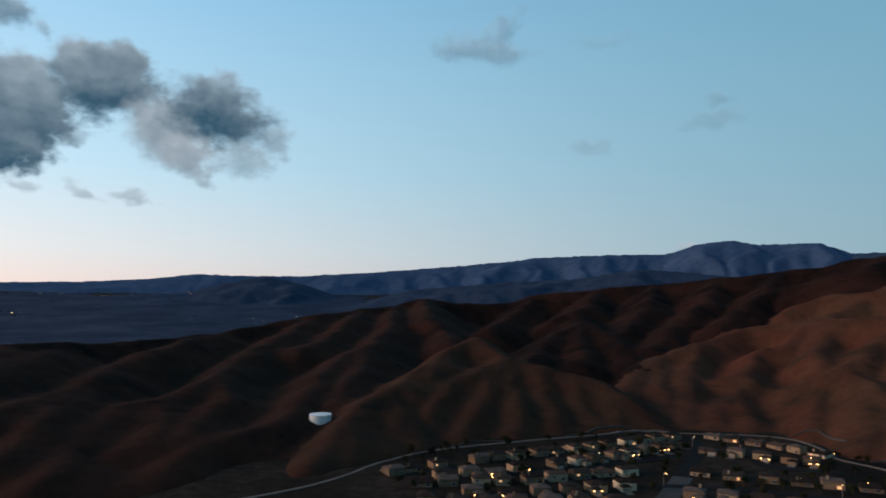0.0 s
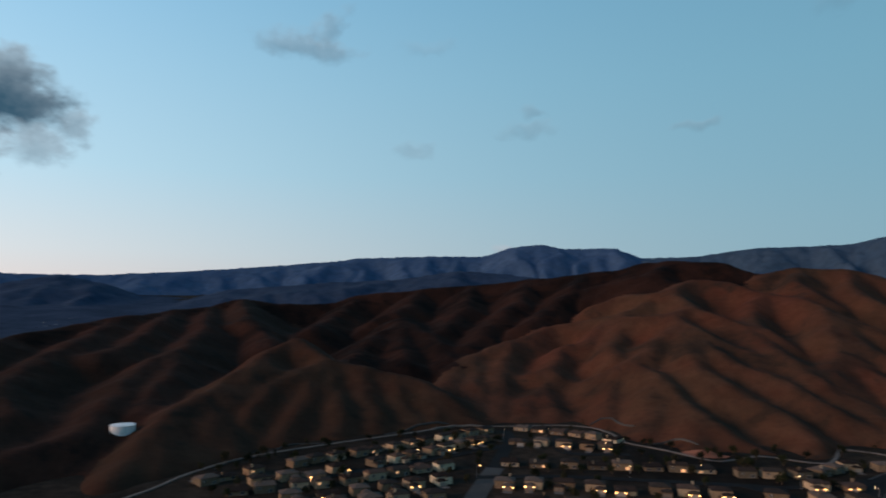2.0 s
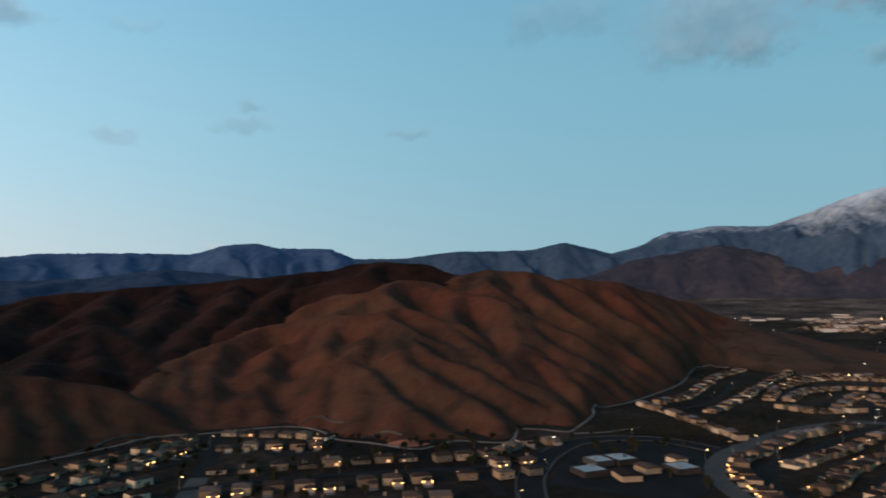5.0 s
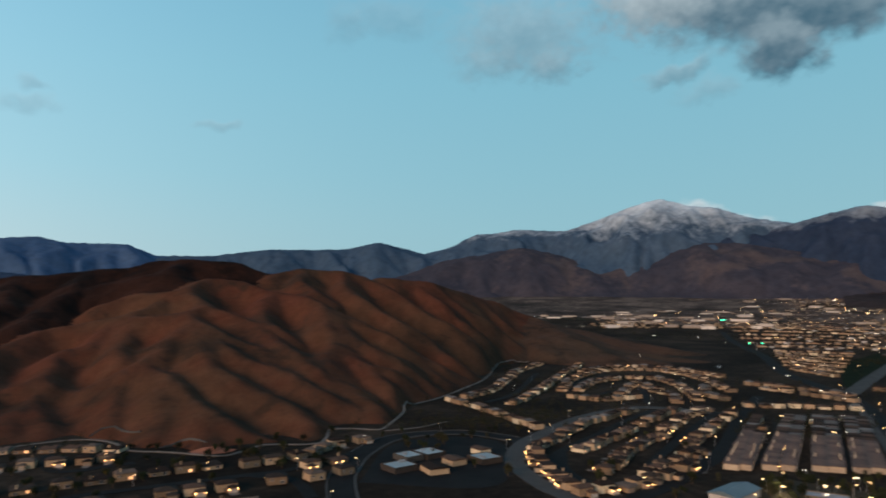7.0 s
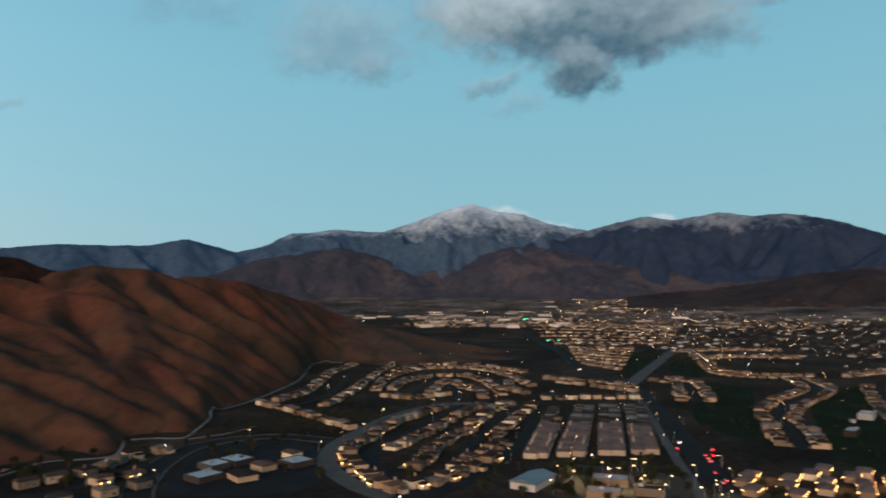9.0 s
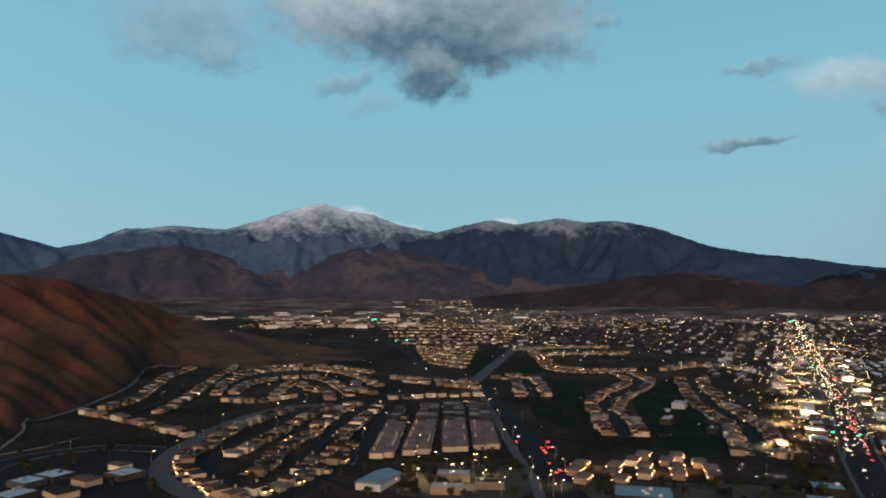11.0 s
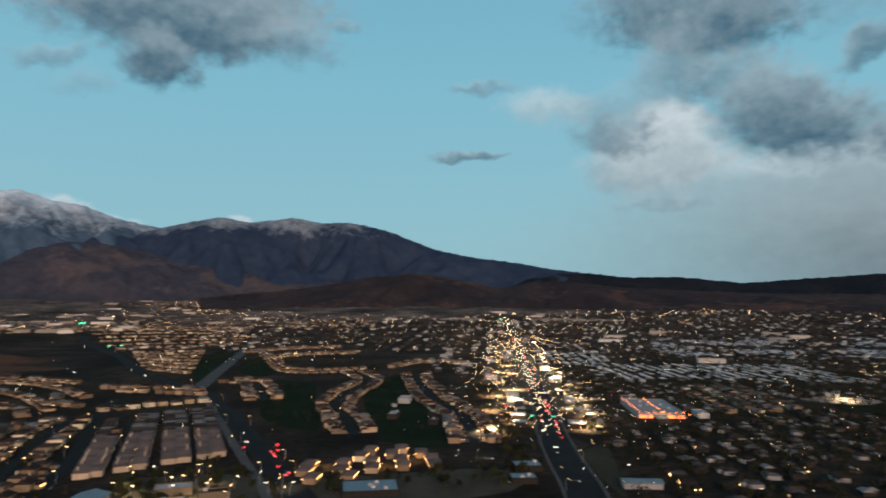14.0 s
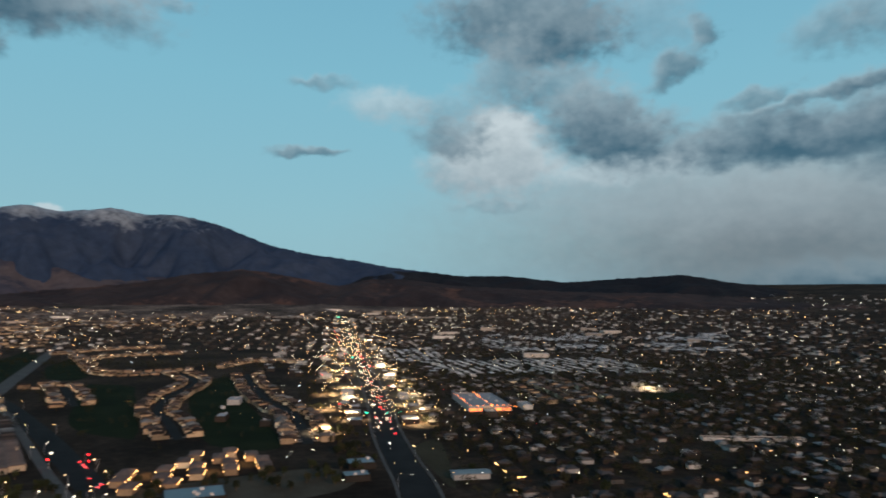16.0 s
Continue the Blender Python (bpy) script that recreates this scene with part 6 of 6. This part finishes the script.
for _ in range(3200):
    b, r = rng.uniform(80, 152), rng.uniform(1150, 3900) 
    put_tree(*polar(b, r), 3.0)
for _ in range(160):   # brush in the hill's gullies
    b, r = rng.uniform(44, 66), rng.uniform(620, 1500)
    put_tree(*polar(b, r), 2.0, 14.0)
for hx, hy, _, _, old in MID_HOUSES:   # garden trees beside the further houses
    for _ in range(4 if old else 1):
        a, dist = rng.uniform(0, 6.28), rng.uniform(6.5, 10.0)
        tx, ty = hx + dist * math.cos(a), hy + dist * math.sin(a)
        if free(tx, ty, 1.0) and surface(tx, ty) < float(valley(tx, ty)) + 0.3:
            FAR_TREES.append((tx, ty))
for k, (x, y) in enumerate(TREE_SPOTS):
    trunk, crown = TREES[k % 5]
    thing("tree", "dark leafy broad-crowned tree", "tree", "garden and street trees", [("trunk", trunk), ("crown", crown)], x, y, surface(x, y), float(rng.uniform(0, 360)))


def far_trees(name, label, places):
    """Distant trees in one mesh: ragged crowns of loose blades on short stems."""
    V, F = [], []
    base = [np.array([v.co for v in crown_mesh(900 + k, 42, 3.3, LEAF_FAR).vertices]) for k in range(6)]
    for x, y in places:
        b = base[int(rng.integers(6))]
        s, a = rng.uniform(0.7, 1.5), rng.uniform(0, 6.28)
        z = surface(x, y)
        k0 = sum(len(q) for q in V) if not V else V_total[0]
        V.append(np.stack([x + s * (b[:, 0] * math.cos(a) - b[:, 1] * math.sin(a)), y + s * (b[:, 0] * math.sin(a) + b[:, 1] * math.cos(a)), z - 1.0 + s * b[:, 2]], 1) * 1.0)
        F += [(k0 + i, k0 + i + 1, k0 + i + 2, k0 + i + 3) for i in range(0, len(b), 4)]
        V_total[0] = k0 + len(b)
    return tagged(link_mesh(name, np.concatenate(V), F, LEAF_FAR, smooth=False), label, "trees", kind="stuff")


V_total = [0]
far_trees("distant_trees", "dark scattered trees among distant houses", FAR_TREES)


# ---- street lamps, signals, cars ----
lamp_pole = Shape().tube(0, 0, -0.3, 8.0, 0.11, 0.07, 7).tube(0, 0, 7.9, 8.15, 0.06, 0.05, 6, (1.6, 0)).mesh("pole", STEEL)
lamp_heads = [Shape().box(1.3, 2.0, -0.22, 0.22, 8.0, 8.25).mesh("lamp_head", m) for m in (LAMP_WHITE, LAMP_WARM, LAMP_AMBER)]


def street_lamp(x, y, turn, k=0):
    thing("street_lamp", "tall steel street lamp, lit", "street lamp", "street lamps", [("pole", lamp_pole), ("lamp_head", lamp_heads[k], "glowing lamp head")], x, y, surface(x, y), turn)


for line, half in ROAD_MAP:
    gaps = np.linalg.norm(np.diff(line, axis=0), axis=1)
    walked, side = 0.0, 1
    for i in range(1, len(line) - 1):
        walked += gaps[i - 1]
        r = np.linalg.norm(line[i])
        if walked > (95 if half < 6 else 75) and 390 < r < 1000:
            walked, side = 0.0, -side
            d = line[i + 1] - line[i]
            d /= np.linalg.norm(d)
            n = np.array((d[1], -d[0])) * side
            street_lamp(*(line[i] + n * (half + 0.8)), math.degrees(math.atan2(-n[1], -n[0])), int(rng.choice((0, 1, 1, 1, 2))))
street_lamp(359, -447, 200, 2)
street_lamp(344, -443, 200, 2)
for _ in range(26):   # car park lamps
    street_lamp(rng.uniform(420, 500), rng.uniform(-15, 95), rng.uniform(0, 360), int(rng.choice((0, 1, 1))))

car_body = Shape().box(-2.2, 2.2, -0.9, 0.9, 0.35, 0.95).mesh("body", CAR_PAINT)
car_cabin = Shape().hip(-1.3, 1.1, -0.8, 0.8, 0.95, 0.55, 0.0, 0.05, 0.5).mesh("cabin", DARK_GLASS)
def wheel_mesh(name, x, side, rad, half, mat):
    s = Shape()
    ends = [[(x + rad * math.cos(a * math.pi / 5), y, 0.32 + rad * math.sin(a * math.pi / 5)) for a in range(10)] for y in (side * 0.8 - half, side * 0.8 + half)]
    s.v += ends[0] + ends[1]
    s.f += [tuple(range(9, -1, -1)), tuple(range(10, 20))] + [(a, (a + 1) % 10, 10 + (a + 1) % 10, 10 + a) for a in range(10)]
    return s.mesh(name, mat)


car_wheel = [(wheel_mesh("tyre", x, side, 0.32, 0.11, RUBBER), wheel_mesh("rim", x, side, 0.18, 0.13, STEEL)) for x in (-1.35, 1.35) for side in (-1, 1)]
tail_light = [Shape().box(-2.45, -2.2, a, a + 0.5, 0.6, 0.95).mesh("tail_light", LAMP_RED) for a in (-0.85, 0.35)]
head_light = [Shape().box(2.2, 2.45, a, a + 0.5, 0.5, 0.85).mesh("headlight", LAMP_WHITE) for a in (-0.85, 0.35)]


def car(x, y, turn):
    thing("car", "small car with its lights on", "car", "cars on the road", [("body", car_body), ("cabin", car_cabin)] + [("wheel", tyre, "", [("rim", rim, "steel rim")]) for tyre, rim in car_wheel] + [("tail_light", q) for q in tail_light] + [("headlight", q) for q in head_light], x, y, surface(x, y) + 0.13, turn)


def traffic(pts, n, r0, r1, lane, away):
    line = smooth_line(pts, 2.0)
    r = np.linalg.norm(line, axis=1)
    ok = np.where((r > r0) & (r < r1))[0]
    for i in rng.choice(ok, n, replace=False):
        d = line[min(i + 1, len(line) - 1)] - line[i - 1]
        d /= np.linalg.norm(d)
        n_ = np.array((d[1], -d[0]))
        out = 1 if np.dot(d, line[i]) > 0 else -1
        lane_off = lane + float(rng.integers(2)) * 3.5
        x, y = line[i] + n_ * out * (lane_off if away else -lane_off)
        heading = math.degrees(math.atan2(d[1], d[0])) + (0 if (out > 0) == away else 180)
        if free(x, y, 2.6):
            car(x, y, heading)


traffic(HIGHWAY, 16, 430, 560, 2.5, True)
traffic(HIGHWAY, 6, 560, 1300, 2.5, False)
traffic(MAIN, 16, 600, 1500, 2.5, True)
traffic(MAIN, 30, 560, 1500, 2.5, False)

signal_pole = Shape().tube(0, 0, -0.3, 6.5, 0.12, 0.1, 7).box(0, 6.0, -0.07, 0.07, 6.2, 6.4).mesh("pole", STEEL)
signal_box = Shape().box(5.6, 6.1, -0.25, 0.25, 5.2, 6.4).mesh("signal_box", RUBBER)
signal_lens = {c: Shape().box(5.45, 6.25, -0.55, 0.45, z, z + 0.7).mesh("lens", m) for c, m, z in (("green", LAMP_GREEN, 5.2), ("red", LAMP_RED, 5.8))}
for x, y, turn, c in ((620, -262, 20, "green"), (640, -240, 200, "green"), (655, -270, 110, "red"), (600, -240, 0, "red"), (545, 22, 10, "red"), (535, -8, 100, "red"), (560, 0, 200, "red"), (1150, -415, 0, "green"), (1170, -445, 90, "red"),
                      (1633, 328, 20, "green"), (1625, 340, 100, "green"), (2401, 605, 0, "green"), (2390, 590, 60, "green"), (1000, -390, 0, "red"), (2380, -800, 0, "green")):
    s = max(1.0, math.hypot(x, y) / 650)
    o = thing("traffic_signal", "traffic signal showing %s" % c, "traffic signal", "traffic signals", [("pole", signal_pole), ("signal_box", signal_box), ("lens", signal_lens[c], "glowing %s lens" % c)], x, y, surface(x, y), turn)
    o.scale = (s, s, s)


# ---- far lamps: street, yard and shop lights too many to count ----
def far_lamps(name, label, mat, places, k=0.00031):
    V, F = [], []
    for x, y, h in places:
        s = max(0.2, k * math.hypot(x, y)) * rng.uniform(0.5, 1.3)
        z, b = surface(x, y) + h, len(V)
        V += [(x - s, y, z), (x + s, y, z), (x, y - s, z), (x, y + s, z), (x, y, z - s), (x, y, z + s)]
        F += [tuple(b + q for q in t) for t in ((0, 2, 5), (2, 1, 5), (1, 3, 5), (3, 0, 5), (2, 0, 4), (1, 2, 4), (3, 1, 4), (0, 3, 4))]
    return tagged(link_mesh(name, V, F, mat, smooth=False), label, "lamps", kind="stuff")


def strip_spots(n, r0, r1, spread):
    r = np.linalg.norm(main_line, axis=1)
    ok = np.where((r > r0) & (r < r1))[0]
    share = r[ok] ** -1.3
    return [(*(main_line[i] + rng.normal(0, spread, 2)), rng.uniform(2, 7)) for i in rng.choice(ok, n, p=share / share.sum())]


def area_spots(n, b0, b1, r0, r1, power=1.0):
    out = []
    for _ in range(n):
        r = r0 + (r1 - r0) * rng.random() ** power
        out.append((*polar(rng.uniform(b0, b1), r), rng.uniform(2.0, 6.0)))
    return out


house_spots = [(h[0] + rng.uniform(-6, 6), h[1] + rng.uniform(-6, 6), 3.2) for h in MID_HOUSES if rng.random() < (0.16 if h[4] else 0.5)] + [(h[0], h[1], 4.5) for h in FAR_HOUSES if rng.random() < 0.12]
far_lamps("distant_lamps", "warm lamps of the distant town", LAMP_WARM, area_spots(240, 84, 128, 1300, 3500) + strip_spots(170, 640, 2000, 60) + area_spots(60, 66, 98, 2400, 4000) + area_spots(130, 70, 120, 2200, 4100, 0.7) + area_spots(260, 82, 152, 700, 3300, 0.8) + strip_spots(260, 640, 2200, 48) + strip_spots(110, 700, 2900, 9))
far_lamps("house_lamps", "warm lamps on the fronts of the further houses", LAMP_WARM, house_spots[::2], 0.00062)
far_lamps("house_lamps", "pale lamps on the fronts of the further houses", LAMP_WHITE, house_spots[1::2], 0.00055)
far_lamps("distant_lamps", "white lamps of the distant town", LAMP_WHITE, area_spots(240, 84, 128, 1300, 3500) + area_spots(330, 104, 150, 430, 1400) + area_spots(170, 62, 152, 900, 3900, 0.8) + strip_spots(150, 620, 2100, 60) + strip_spots(170, 620, 2900, 6))
far_lamps("distant_lamps", "amber lamps of the distant town", LAMP_AMBER, area_spots(150, 84, 150, 600, 3500) + area_spots(90, 108, 148, 430, 1200) + strip_spots(170, 640, 2100, 48))
far_lamps("distant_lamps", "cool white lamps of the distant town", LAMP_COOL, area_spots(60, 60, 150, 900, 3600) + strip_spots(50, 640, 2400, 50))
far_lamps("tail_lights", "red lights of cars and signs along the main street", LAMP_RED, strip_spots(34, 640, 2000, 6) + strip_spots(14, 640, 2000, 45))
far_lamps("signal_lights", "green lights along the main street", LAMP_GREEN, strip_spots(16, 640, 2700, 14))
ring = [(*(store_c + UD * a + VD * b), 6.3) for a, b in [(-46 + 92 * k / 7, -21) for k in range(8)] + [(-46 + 92 * k / 8, 2) for k in range(9)] + [(-48, -21 + 42 * k / 6) for k in range(7)] + [(-56, 16), (-58, 24), (-60, 32)]]
far_lamps("store_lamps", "amber lamps round the large store", LAMP_ORANGE, ring, 0.0008)


# a few of the lit lamps really light their surroundings
def lamp_light(x, y, z, power, colour=(1.0, 0.78, 0.45)):
    ob = new("lamp_light", bpy.data.lights.new("lamp_light", "SPOT"))
    ob.data.spot_size, ob.data.spot_blend = radians(135), 0.6
    ob.data.energy, ob.data.color, ob.data.shadow_soft_size = power, colour, 0.6
    ob.location = (x, y, surface(x, y) + z)


for x, y in ((448, 78), (440, 48), (470, 40), (428, 80), (462, 88), (452, -8)):
    lamp_light(x, y, 9.0, 9000)
for x, y in ((500, -35), (490, -75), (505, -100)):
    lamp_light(x, y, 9.0, 11000, (1.0, 0.62, 0.25))
for x, y in ((668, -640), (690, -655)):
    lamp_light(x, y, 12.0, 60000, (1.0, 0.90, 0.60))
for k, r in enumerate((640, 690, 745, 805, 865, 930, 1000, 1075, 1150, 1230, 1330, 1450, 1580, 1750)):
    i = int(np.argmin(np.abs(np.linalg.norm(main_line, axis=1) - r)))
    for off in (-46, 34) if k % 2 else (-34, 60):
        lamp_light(main_line[i][0] + rng.uniform(-8, 8), main_line[i][1] + off, 13.0, 170000 + 90 * r, (1.0, 0.72, 0.40))
lamp_light(*(store_c - UD * 60), 12.0, 30000, (1.0, 0.5, 0.15))
